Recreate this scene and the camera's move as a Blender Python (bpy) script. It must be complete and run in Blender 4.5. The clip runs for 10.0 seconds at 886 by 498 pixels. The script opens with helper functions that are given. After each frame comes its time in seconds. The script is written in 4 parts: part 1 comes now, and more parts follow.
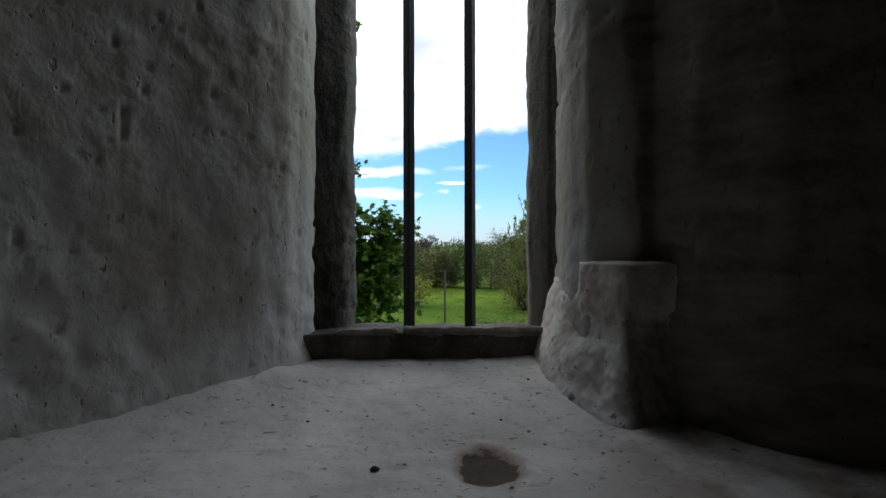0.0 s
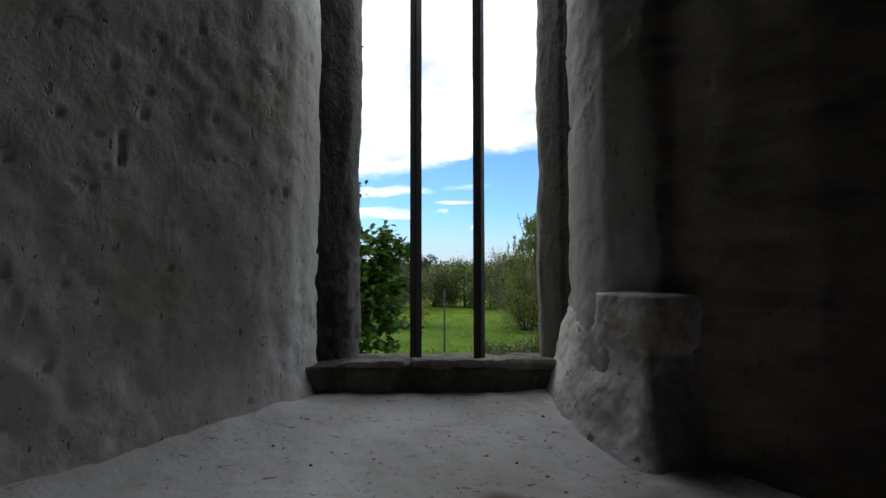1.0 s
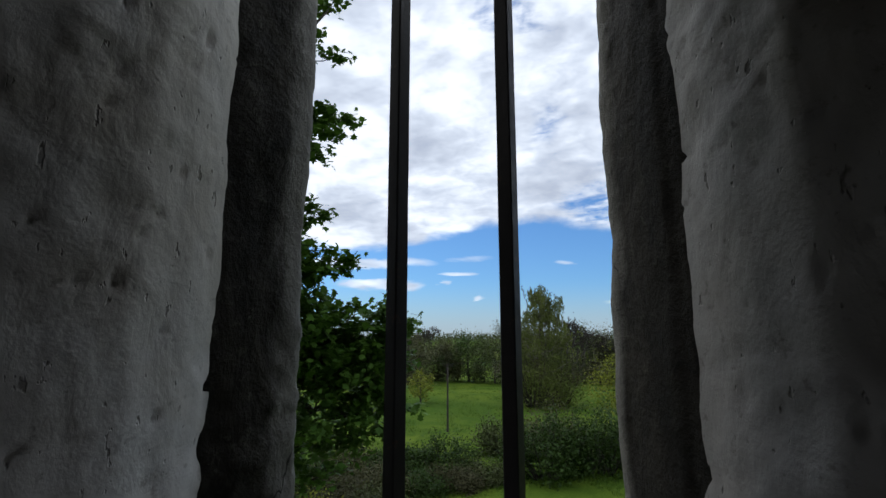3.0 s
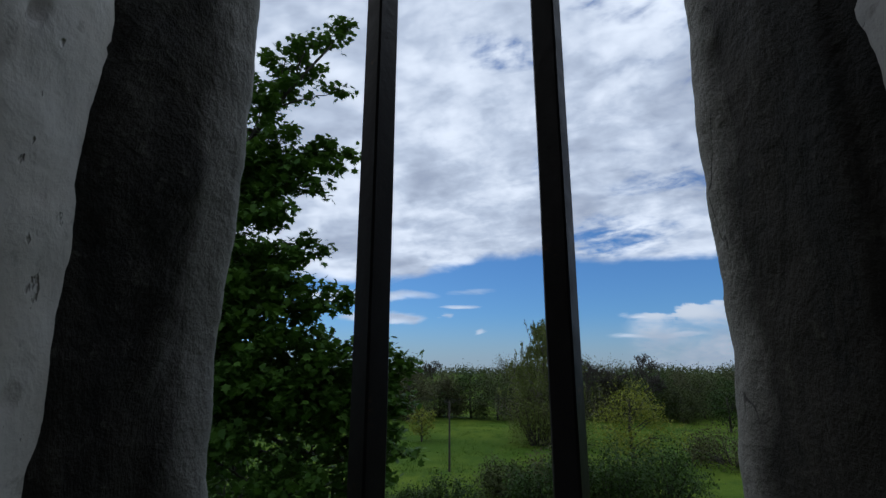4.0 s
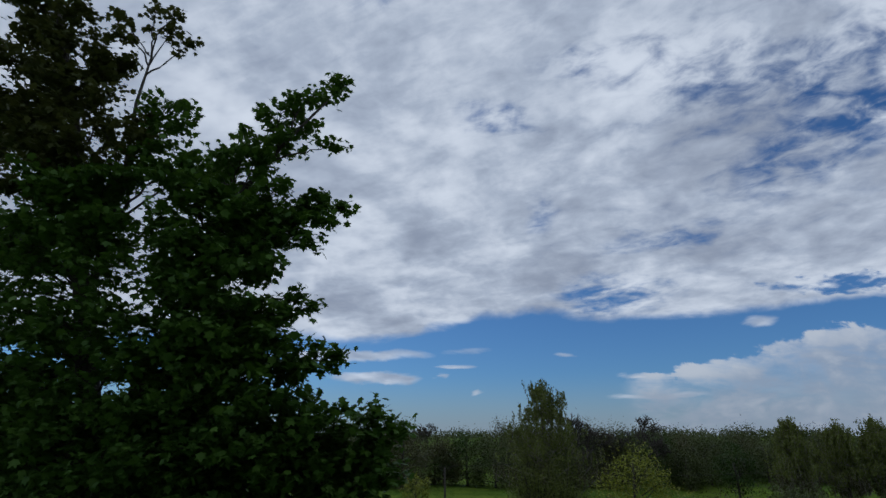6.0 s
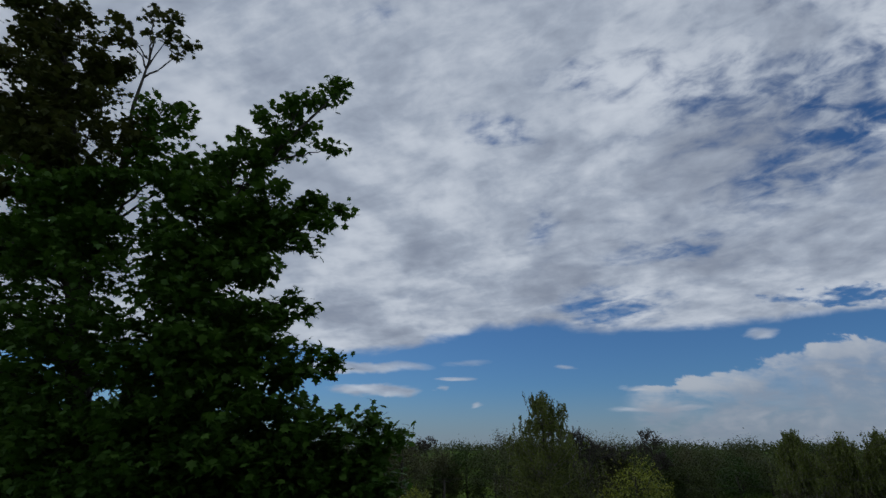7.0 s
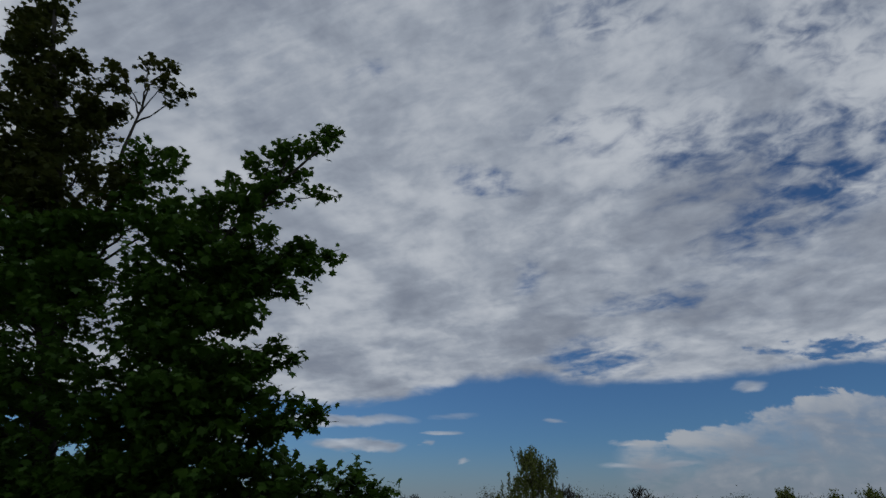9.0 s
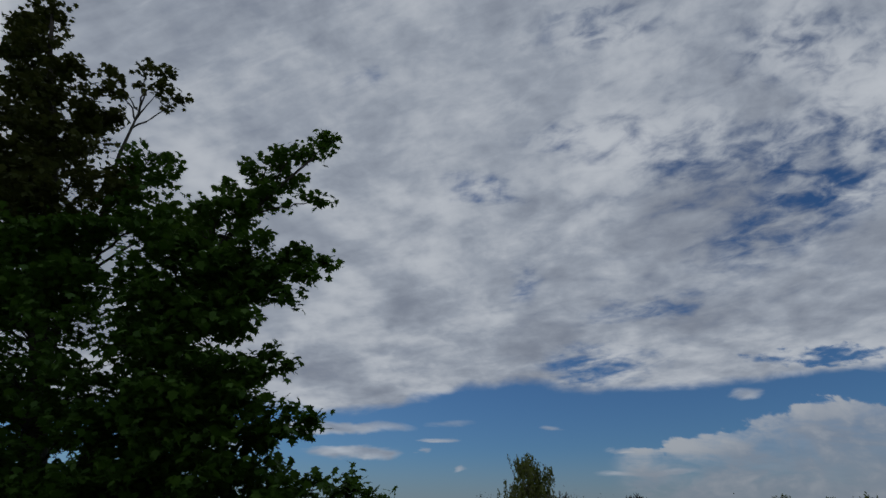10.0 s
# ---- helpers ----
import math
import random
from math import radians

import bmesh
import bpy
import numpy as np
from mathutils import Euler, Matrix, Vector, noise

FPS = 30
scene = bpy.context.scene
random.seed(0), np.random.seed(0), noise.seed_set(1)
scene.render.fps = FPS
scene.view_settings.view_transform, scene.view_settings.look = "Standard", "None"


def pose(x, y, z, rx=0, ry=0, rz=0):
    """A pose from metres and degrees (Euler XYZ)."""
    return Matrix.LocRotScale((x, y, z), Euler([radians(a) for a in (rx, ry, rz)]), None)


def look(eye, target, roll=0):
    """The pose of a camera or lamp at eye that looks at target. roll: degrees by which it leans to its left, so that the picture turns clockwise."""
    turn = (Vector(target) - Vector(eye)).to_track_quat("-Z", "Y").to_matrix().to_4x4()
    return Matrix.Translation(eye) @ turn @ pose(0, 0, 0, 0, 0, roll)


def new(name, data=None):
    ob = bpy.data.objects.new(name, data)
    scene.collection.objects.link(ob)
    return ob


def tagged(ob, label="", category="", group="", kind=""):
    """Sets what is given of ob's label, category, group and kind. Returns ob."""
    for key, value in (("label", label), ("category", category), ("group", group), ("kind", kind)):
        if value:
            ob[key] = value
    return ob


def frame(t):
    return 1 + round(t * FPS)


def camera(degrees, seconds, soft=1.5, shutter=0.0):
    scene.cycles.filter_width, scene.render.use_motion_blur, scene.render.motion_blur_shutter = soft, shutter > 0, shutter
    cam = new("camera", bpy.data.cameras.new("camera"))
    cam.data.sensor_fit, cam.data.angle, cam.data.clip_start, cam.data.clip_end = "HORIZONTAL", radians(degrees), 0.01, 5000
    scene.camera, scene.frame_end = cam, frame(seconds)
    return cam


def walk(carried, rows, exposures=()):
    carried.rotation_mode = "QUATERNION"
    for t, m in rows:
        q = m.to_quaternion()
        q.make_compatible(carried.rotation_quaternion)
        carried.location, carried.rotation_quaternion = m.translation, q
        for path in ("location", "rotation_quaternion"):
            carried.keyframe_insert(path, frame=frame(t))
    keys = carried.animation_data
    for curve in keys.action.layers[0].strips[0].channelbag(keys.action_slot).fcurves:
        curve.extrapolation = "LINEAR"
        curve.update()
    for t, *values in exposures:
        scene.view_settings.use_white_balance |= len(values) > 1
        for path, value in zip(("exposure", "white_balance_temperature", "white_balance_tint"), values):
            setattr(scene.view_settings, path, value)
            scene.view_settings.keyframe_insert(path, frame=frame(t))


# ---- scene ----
cam = camera(82.32, 10.0)

PATH = [
    (0, pose(-0.0080, -0.0249, 0.3424, 89.968, 0.087, -0.780)),
    (0.5, pose(-0.0194, -0.0040, 0.3553, 91.055, 0.133, -0.916)),
    (1, pose(-0.0267, 0.0160, 0.3613, 92.136, 0.082, -0.859)),
    (1.5, pose(-0.0339, 0.0758, 0.3881, 93.258, -0.063, -0.953)),
    (2, pose(-0.0350, 0.1973, 0.4251, 95.133, -0.048, -0.991)),
    (2.5, pose(-0.0082, 0.3664, 0.4440, 97.787, 0.072, -0.944)),
    (3, pose(-0.0185, 0.5137, 0.4483, 100.219, 0.052, -0.512)),
    (3.2, pose(-0.0209, 0.5722, 0.4569, 100.722, -0.029, -0.276)),
    (4.3, pose(-0.0183, 0.8249, 0.5857, 105.357, -0.120, -0.374)),
    (4.5, pose(-0.0148, 0.8611, 0.5921, 106.221, -0.091, -0.460)),
    (4.9, pose(-0.0054, 0.9246, 0.6052, 107.506, -0.039, -0.589)),
    (5.2, pose(-0.0062, 0.9715, 0.6143, 108.802, -0.130, -0.471)),
    (5.5, pose(-0.0064, 1.0165, 0.6172, 109.572, 0.089, -0.436)),
    (5.7, pose(-0.0080, 1.0435, 0.6126, 109.969, 0.105, -0.757)),
    (7, pose(0.0073, 1.3230, 0.5212, 111.771, -0.058, -0.844)),
    (7.5, pose(-0.0039, 1.3723, 0.5270, 112.582, 0.007, -0.843)),
    (8, pose(-0.0131, 1.4009, 0.5331, 113.871, -0.008, -1.252)),
    (8.5, pose(-0.0236, 1.4197, 0.5368, 115.952, 0.106, -1.870)),
    (9, pose(-0.0255, 1.4351, 0.5321, 117.337, 0.027, -2.369)),
    (9.5, pose(-0.0239, 1.4461, 0.5307, 118.003, 0.036, -2.612)),
    (10, pose(-0.0202, 1.4537, 0.5289, 118.085, 0.048, -2.750)),
]

EXPOSURE = [(0.0, 0.0, 6500, 10), (1.5, -0.15, 6480, 10), (2.5, -0.48, 6380, 10), (3.2, -0.8, 6220, 10), (4.3, -1.32, 5700, 10), (5.0, -1.50, 5620, 10), (5.7, -1.55, 5780, 10), (7.0, -1.80, 6000, 10), (8.0, -1.97, 6120, 10), (10.0, -2.07, 6200, 10)]
walk(cam, PATH, EXPOSURE)

# ---- world: broken cloud over blue sky, soft sun from the left, veiled by the clouds ----
SUN_EL, SUN_AZ = 48.0, -65.0


class Graph:
    """Short writing for shader nodes."""

    def __init__(self, tree):
        self.tree, self.nodes, self.links = tree, tree.nodes, tree.links
        self.nodes.clear()

    def node(self, kind, **values):
        made = self.nodes.new(kind)
        for key, value in values.items():
            setattr(made, key, value)
        return made

    def put(self, socket, value):
        if isinstance(value, bpy.types.NodeSocket):
            self.links.new(value, socket)
        else:
            socket.default_value = value

    def math(self, op, a, b=0.0, c=0.0, clamp=False):
        n = self.node("ShaderNodeMath", operation=op, use_clamp=clamp)
        for k, v in enumerate((a, b, c)):
            self.put(n.inputs[k], v)
        return n.outputs[0]

    def step(self, x, low, high, a=0.0, b=1.0):
        n = self.node("ShaderNodeMapRange", interpolation_type="SMOOTHSTEP")
        for k, v in enumerate((x, low, high, a, b)):
            self.put(n.inputs[k], v)
        return n.outputs[0]

    def noise(self, vector, scale, detail=4.0, rough=0.55, distortion=0.0):
        n = self.node("ShaderNodeTexNoise")
        self.put(n.inputs["Vector"], vector)
        for k, v in (("Scale", scale), ("Detail", detail), ("Roughness", rough), ("Distortion", distortion)):
            self.put(n.inputs[k], v)
        return n.outputs["Fac"]

    def mix(self, f, a, b, mode="MIX"):
        n = self.node("ShaderNodeMix", data_type="RGBA", blend_type=mode)
        self.put(n.inputs[0], f)
        self.put(n.inputs[6], (*a, 1) if isinstance(a, tuple) else a)
        self.put(n.inputs[7], (*b, 1) if isinstance(b, tuple) else b)
        return n.outputs[2]

    def ramp(self, f, stops):
        n = self.node("ShaderNodeValToRGB")
        el = n.color_ramp.elements
        while len(el) < len(stops):
            el.new(0.5)
        for e, (p, c) in zip(el, stops):
            e.position, e.color = p, (*c, 1) if isinstance(c, tuple) else (c, c, c, 1)
        self.put(n.inputs[0], f)
        return n.outputs[0]

    def stretch(self, vector, s):
        n = self.node("ShaderNodeMapping")
        self.put(n.inputs[0], vector)
        n.inputs["Scale"].default_value = s
        return n.outputs[0]


def make_world():
    world = bpy.data.worlds.new("sky")
    scene.world = world
    world.use_nodes = True
    g = Graph(world.node_tree)
    way = g.node("ShaderNodeTexCoord").outputs["Generated"]
    axes = g.node("ShaderNodeSeparateXYZ")
    g.put(axes.inputs[0], way)
    x, y, z = axes.outputs
    ahead = g.math("MAXIMUM", y, 0.08)
    u, v = g.math("DIVIDE", x, ahead), g.math("DIVIDE", z, ahead)
    front = g.step(y, 0.05, 0.3)

    def joined(a, b):
        n = g.node("ShaderNodeCombineXYZ")
        g.put(n.inputs[0], a)
        g.put(n.inputs[1], b)
        return n.outputs[0]

    def around(n, amount):
        return g.math("MULTIPLY", g.math("SUBTRACT", n, 0.5), amount)

    # the cloud sheet seen in perspective: broad masses, puffs and grain
    lift = g.math("ADD", g.math("MAXIMUM", z, 0.0), 0.24)
    sheet = joined(g.math("DIVIDE", x, lift), g.math("DIVIDE", y, lift))
    big = g.noise(sheet, 1.2, 4.0, 0.5, 0.3)
    puff = g.noise(sheet, 3.6, 6.0, 0.54, 0.35)
    fine = g.noise(sheet, 13.0, 5.0, 0.58, 0.3)
    # rows of small ripples that climb to the right
    high = g.math("LOGARITHM", g.math("ADD", g.math("MAXIMUM", v, 0.0), 0.16), math.e)
    lean = radians(24)
    along = g.math("ADD", g.math("MULTIPLY", u, math.cos(lean)), g.math("MULTIPLY", high, math.sin(lean)))
    across = g.math("SUBTRACT", g.math("MULTIPLY", high, math.cos(lean)), g.math("MULTIPLY", u, math.sin(lean)))
    ripple = g.noise(joined(g.math("MULTIPLY", along, 9.0), g.math("MULTIPLY", across, 22.0)), 1.0, 4.0, 0.55, 0.5)
    wisp = g.noise(joined(u, g.math("MULTIPLY", v, 3.2)), 6.0, 6.0, 0.6, 0.6)
    billow = g.noise(joined(u, g.math("MULTIPLY", v, 1.5)), 17.0, 5.0, 0.55, 0.3)
    vw = g.math("ADD", v, g.math("ADD", around(wisp, 0.07), around(billow, 0.05)))
    uw = g.math("ADD", u, around(puff, 0.14))
    calm = g.math("ADD", v, around(wisp, 0.035))

    def patch(cu, cv, ru, rv, lean=0.0, height=None):
        du, dv = g.math("SUBTRACT", uw, cu), g.math("SUBTRACT", height or vw, cv)
        c, s = math.cos(radians(lean)), math.sin(radians(lean))
        a = g.math("DIVIDE", g.math("ADD", g.math("MULTIPLY", du, c), g.math("MULTIPLY", dv, s)), ru)
        b = g.math("DIVIDE", g.math("SUBTRACT", g.math("MULTIPLY", dv, c), g.math("MULTIPLY", du, s)), rv)
        return g.math("SUBTRACT", 1.0, g.math("ADD", g.math("MULTIPLY", a, a), g.math("MULTIPLY", b, b)), clamp=True)

    def profile(stops):
        return g.ramp(g.math("DIVIDE", g.math("ADD", u, 1.0), 3.0), [((a + 1) / 3, b) for a, b in stops])

    # where the sheet wears thin
    thin = 0.0
    for cu, cv, ru, rv, turn, depth in ((0.13, 0.70, 0.12, 0.06, -12, 0.46), (0.88, 0.645, 0.34, 0.11, 26, 0.44), (1.12, 0.86, 0.34, 0.20, 20, 0.40), (0.74, 0.80, 0.34, 0.14, 25, 0.36),
                                        (0.56, 0.90, 0.30, 0.10, 20, 0.22), (0.33, 0.87, 0.14, 0.06, 10, 0.34), (0.50, 0.405, 0.17, 0.030, 10, 0.36), (0.22, 0.455, 0.045, 0.07, 0, 0.3),
                                        (0.36, 0.275, 0.17, 0.055, 6, 0.5), (0.86, 0.303, 0.24, 0.020, 5, 0.8), (1.15, 1.25, 0.40, 0.20, 20, 0.3), (-0.16, 1.05, 0.08, 0.05, 20, 0.3), (0.5, 1.3, 0.3, 0.12, 15, 0.3)):
        thin = g.math("ADD", thin, g.math("MULTIPLY", patch(cu, cv, ru, rv, turn), depth))
    cover = g.math("SUBTRACT", g.math("ADD", 0.98, around(big, 0.5)), thin)
    cover = g.math("ADD", cover, g.math("MULTIPLY", around(ripple, 1.0), g.math("ADD", g.step(u, 0.0, 0.5, 0.3, 0.75), g.math("MULTIPLY", thin, 2.6))))
    cover = g.math("ADD", cover, g.math("MULTIPLY", around(fine, 1.0), g.math("ADD", 0.3, g.math("MULTIPLY", thin, 2.4))))
    # its lower edge, and small flat clouds in the clear band below
    edge = profile([(-1.0, 0.18), (-0.33, 0.205), (-0.19, 0.182), (-0.08, 0.186), (0.01, 0.208), (0.09, 0.228), (0.20, 0.243), (0.26, 0.236), (0.344, 0.224), (0.49, 0.235), (0.73, 0.257), (0.93, 0.282), (2.0, 0.36)])
    gap = g.step(g.math("SUBTRACT", edge, g.math("ADD", calm, around(billow, 0.02))), -0.012, 0.012)
    low = 0.0
    for cu, cv, ru, rv, depth in ((-0.17, 0.152, 0.19, 0.014, 1.5), (-0.12, 0.108, 0.105, 0.014, 1.7), (-0.38, 0.12, 0.14, 0.02, 1.2), (0.045, 0.129, 0.04, 0.006, 1.2), (0.08, 0.081, 0.02, 0.006, 1.1),
                                  (0.012, 0.113, 0.014, 0.006, 0.9), (0.262, 0.156, 0.025, 0.006, 0.8), (0.06, 0.16, 0.05, 0.006, 0.6), (0.44, 0.076, 0.11, 0.009, 1.2), (0.65, 0.222, 0.05, 0.014, 1.1), (0.40, 0.112, 0.06, 0.006, 1.2),
                                  (0.80, 0.07, 0.4, 0.02, 0.9)):
        low = g.math("ADD", low, g.math("MULTIPLY", patch(cu, cv, ru, rv, 0, calm), depth))
    low = g.math("MULTIPLY", low, g.math("ADD", 0.35, g.math("MULTIPLY", wisp, 1.1)))
    # a bank of cumulus with billowing tops
    top = profile([(-1.0, 0.0), (0.33, 0.06), (0.37, 0.114), (0.47, 0.126), (0.575, 0.148), (0.636, 0.174), (0.733, 0.198), (0.807, 0.217), (0.91, 0.222), (1.3, 0.19), (2.0, 0.24)])
    under = g.math("SUBTRACT", g.math("ADD", top, g.math("ADD", around(billow, 0.07), around(wisp, 0.06))), v)
    bank = g.math("MULTIPLY", g.step(under, 0.0, 0.012), g.step(u, 0.34, 0.42))
    bank = g.math("MULTIPLY", bank, g.step(g.math("ADD", g.math("MULTIPLY", wisp, 0.7), g.math("MULTIPLY", billow, 0.3)), 0.36, 0.62, g.step(u, 0.4, 0.9, 0.25, 0.75), 1.15))
    low = g.math("MAXIMUM", low, bank)
    cover = g.math("ADD", g.math("MULTIPLY", g.step(cover, 0.04, 0.98), g.math("SUBTRACT", 1.0, gap)), g.math("MULTIPLY", g.step(low, 0.0, 1.25, 0.0, 0.86), gap))
    rest = g.step(g.math("ADD", 0.75, around(big, 1.4)), 0.2, 0.85)
    alpha = g.math("ADD", g.math("MULTIPLY", cover, front), g.math("MULTIPLY", rest, g.math("SUBTRACT", 1.0, front)))
    sky = g.node("ShaderNodeTexSky", sky_type="NISHITA", sun_disc=False)
    sky.sun_elevation, sky.sun_rotation = radians(SUN_EL), radians(SUN_AZ)
    sky.air_density, sky.dust_density, sky.ozone_density = 1.0, 0.6, 2.0
    blue = g.mix(1.0, sky.outputs[0], (0.90, 1.42, 1.98), "MULTIPLY")
    blue = g.mix(g.step(z, -0.02, 0.12, 0.75, 0.0), blue, (7.0, 7.8, 9.0))
    # thick parts shade to grey, edges and crowns catch the light
    shade = g.math("ADD", g.math("MULTIPLY", big, 0.45), g.math("ADD", g.math("MULTIPLY", puff, 0.5), g.math("ADD", g.math("MULTIPLY", fine, 0.16), g.math("MULTIPLY", ripple, 0.14))))
    cloud = g.ramp(g.step(shade, 0.46, 0.78), [(0.0, (7.4, 8.2, 9.8)), (0.45, (11.2, 12.2, 13.8)), (1.0, (18.0, 18.6, 19.4))])
    crown = g.math("ADD", g.step(under, 0.0, 0.07, 0.9, 0.15), g.math("ADD", around(billow, 1.6), around(wisp, 1.2)))
    pile = g.mix(g.step(crown, 0.0, 1.0), (7.8, 8.8, 10.4), (14.6, 14.8, 15.0))
    cloud = g.mix(g.math("MULTIPLY", bank, gap), cloud, pile)
    cloud = g.mix(g.step(z, 0.0, 0.13, 0.55, 0.0), cloud, (7.4, 8.4, 9.8))
    colour = g.mix(alpha, blue, cloud)
    back = g.node("ShaderNodeBackground")
    g.put(back.inputs[0], colour)
    back.inputs[1].default_value = 0.11
    out = g.node("ShaderNodeOutputWorld")
    g.put(out.inputs[0], back.outputs[0])


make_world()
sun_data = bpy.data.lights.new("sun", "SUN")
sun_data.energy, sun_data.angle, sun_data.color = 1.2, radians(14), (1.0, 0.95, 0.87)
sun = new("sun", sun_data)
sun.matrix_world = look((0, 0, 0), (-math.sin(radians(SUN_AZ)) * math.cos(radians(SUN_EL)), -math.cos(radians(SUN_AZ)) * math.cos(radians(SUN_EL)), -math.sin(radians(SUN_EL))))

head_data = bpy.data.lights.new("window_daylight", "AREA")
head_data.shape, head_data.size, head_data.size_y = "RECTANGLE", 0.24, 0.55
head_data.energy, head_data.color = 2.8, (0.90, 0.95, 1.0)
head_light = new("window_daylight", head_data)
head_light.matrix_world = look((0.10, 1.215, 1.40), (-0.60, 0.35, 0.5))


# ---- materials ----
def material(name, rough=0.9, metallic=0.0):
    m = bpy.data.materials.new(name)
    m.use_nodes = True
    g = Graph(m.node_tree)
    shader = g.node("ShaderNodeBsdfPrincipled")
    shader.inputs["Roughness"].default_value = rough
    shader.inputs["Metallic"].default_value = metallic
    out = g.node("ShaderNodeOutputMaterial")
    g.put(out.inputs[0], shader.outputs[0])
    g.place = g.node("ShaderNodeNewGeometry").outputs["Position"]
    return m, g, shader


def bump(g, shader, height, strength, distance):
    n = g.node("ShaderNodeBump")
    n.inputs["Strength"].default_value, n.inputs["Distance"].default_value = strength, distance
    g.put(n.inputs["Height"], height)
    g.put(shader.inputs["Normal"], n.outputs[0])


def plaster_material(name, bare=None):
    m, g, s = material(name, 0.93)
    p = g.place
    stain = g.noise(p, 4.0, 6.0, 0.62, 0.5)
    old = g.noise(p, 1.7, 4.0, 0.6, 0.3)
    grain = g.noise(p, 60.0, 6.0, 0.65)
    streak = g.noise(g.stretch(p, (9.0, 9.0, 1.6)), 2.2, 5.0, 0.6, 0.2)
    lump = g.noise(g.stretch(p, (1.0, 1.0, 0.7)), 21.0, 5.0, 0.55, 0.3)
    colour = g.ramp(stain, [(0.28, (0.50, 0.47, 0.42)), (0.45, (0.66, 0.64, 0.62)), (0.7, (0.76, 0.75, 0.74))])
    colour = g.mix(g.step(streak, 0.5, 0.75, 0.0, 0.18), colour, (0.46, 0.42, 0.36))
    colour = g.mix(g.step(old, 0.5, 0.68, 0.0, 0.55), colour, (0.36, 0.32, 0.25))
    colour = g.mix(g.step(grain, 0.42, 0.3, 0.0, 0.5), colour, (0.22, 0.20, 0.17))
    pits = g.step(g.noise(g.stretch(p, (1.0, 1.0, 0.5)), 80.0, 3.0, 0.5), 0.665, 0.73)
    colour = g.mix(g.math("MULTIPLY", pits, 0.6), colour, (0.16, 0.14, 0.12))
    height = g.math("SUBTRACT", g.math("ADD", g.math("MULTIPLY", grain, 0.35), g.math("MULTIPLY", lump, 1.1)), pits)
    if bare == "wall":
        # the right reveal's dimness is put into the plaster's colour
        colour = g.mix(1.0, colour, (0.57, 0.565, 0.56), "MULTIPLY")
        parts = g.node("ShaderNodeSeparateXYZ")
        g.put(parts.inputs[0], p)
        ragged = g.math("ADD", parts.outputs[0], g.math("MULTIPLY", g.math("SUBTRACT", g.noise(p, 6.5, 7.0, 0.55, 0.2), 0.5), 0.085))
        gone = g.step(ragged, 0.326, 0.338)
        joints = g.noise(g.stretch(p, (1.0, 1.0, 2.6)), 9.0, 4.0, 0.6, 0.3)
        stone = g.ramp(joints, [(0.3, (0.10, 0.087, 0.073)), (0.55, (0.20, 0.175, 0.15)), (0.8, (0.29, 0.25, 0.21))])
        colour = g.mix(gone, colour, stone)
    if bare == "rubble":
        pink = g.noise(p, 11.0, 5.0, 0.6, 0.4)
        colour = g.mix(1.0, colour, (0.90, 0.895, 0.89), "MULTIPLY")
        colour = g.mix(g.step(pink, 0.45, 0.65, 0.0, 0.5), colour, (0.28, 0.21, 0.17))
        parts = g.node("ShaderNodeSeparateXYZ")
        g.put(parts.inputs[0], p)
        edge_noise = g.math("MULTIPLY", g.math("SUBTRACT", g.noise(p, 18.0, 5.0, 0.6), 0.5), 0.09)
        # shade in the hollow under the ledge, painted dark with a ragged edge
        hollow_shade = g.math("MULTIPLY", g.step(g.math("ADD", g.math("ADD", parts.outputs[0], edge_noise), g.math("MULTIPLY", parts.outputs[2], -0.25)), 0.255, 0.30), g.step(g.math("ADD", parts.outputs[2], edge_noise), 0.25, 0.19))
        colour = g.mix(g.math("MULTIPLY", hollow_shade, 0.75), colour, (0.11, 0.09, 0.075))
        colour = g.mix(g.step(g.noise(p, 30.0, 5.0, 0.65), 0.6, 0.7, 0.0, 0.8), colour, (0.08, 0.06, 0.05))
    if bare == "floor":
        drag = g.noise(g.stretch(p, (2.0, 7.0, 1.0)), 5.0, 6.0, 0.65, 0.6)
        colour = g.mix(g.step(drag, 0.54, 0.7, 0.0, 0.5), colour, (0.40, 0.37, 0.32))
        colour = g.mix(g.step(g.noise(g.stretch(p, (0.7, 1.6, 1.0)), 46.0, 3.0, 0.6, 0.8), 0.66, 0.72, 0.0, 0.8), colour, (0.12, 0.10, 0.085))
        parts = g.node("ShaderNodeSeparateXYZ")
        g.put(parts.inputs[0], p)
        a = g.math("POWER", g.math("DIVIDE", g.math("SUBTRACT", parts.outputs[0], 0.062), 0.046), 2.0)
        b = g.math("POWER", g.math("DIVIDE", g.math("SUBTRACT", parts.outputs[1], 0.652), 0.058), 2.0)
        ring = g.math("ADD", g.math("ADD", a, b), g.math("MULTIPLY", g.math("SUBTRACT", g.noise(p, 40.0, 4.0), 0.5), 1.2))
        colour = g.mix(g.step(ring, 1.7, 0.6, 0.0, 0.75), colour, (0.30, 0.20, 0.15))
        colour = g.mix(g.step(ring, 0.85, 0.6, 0.0, 0.9), colour, (0.075, 0.05, 0.042))
        # reddish dust towards the right, darkened to carry the shade on that side
        rust = g.step(g.noise(p, 6.0, 4.0, 0.6), 0.36, 0.62, 0.0, 0.9)
        colour = g.mix(g.math("MULTIPLY", rust, g.step(parts.outputs[0], 0.12, 0.42)), colour, (0.17, 0.10, 0.07))
    g.put(s.inputs["Base Color"], colour)
    bump(g, s, height, 0.6, 0.007)
    return m


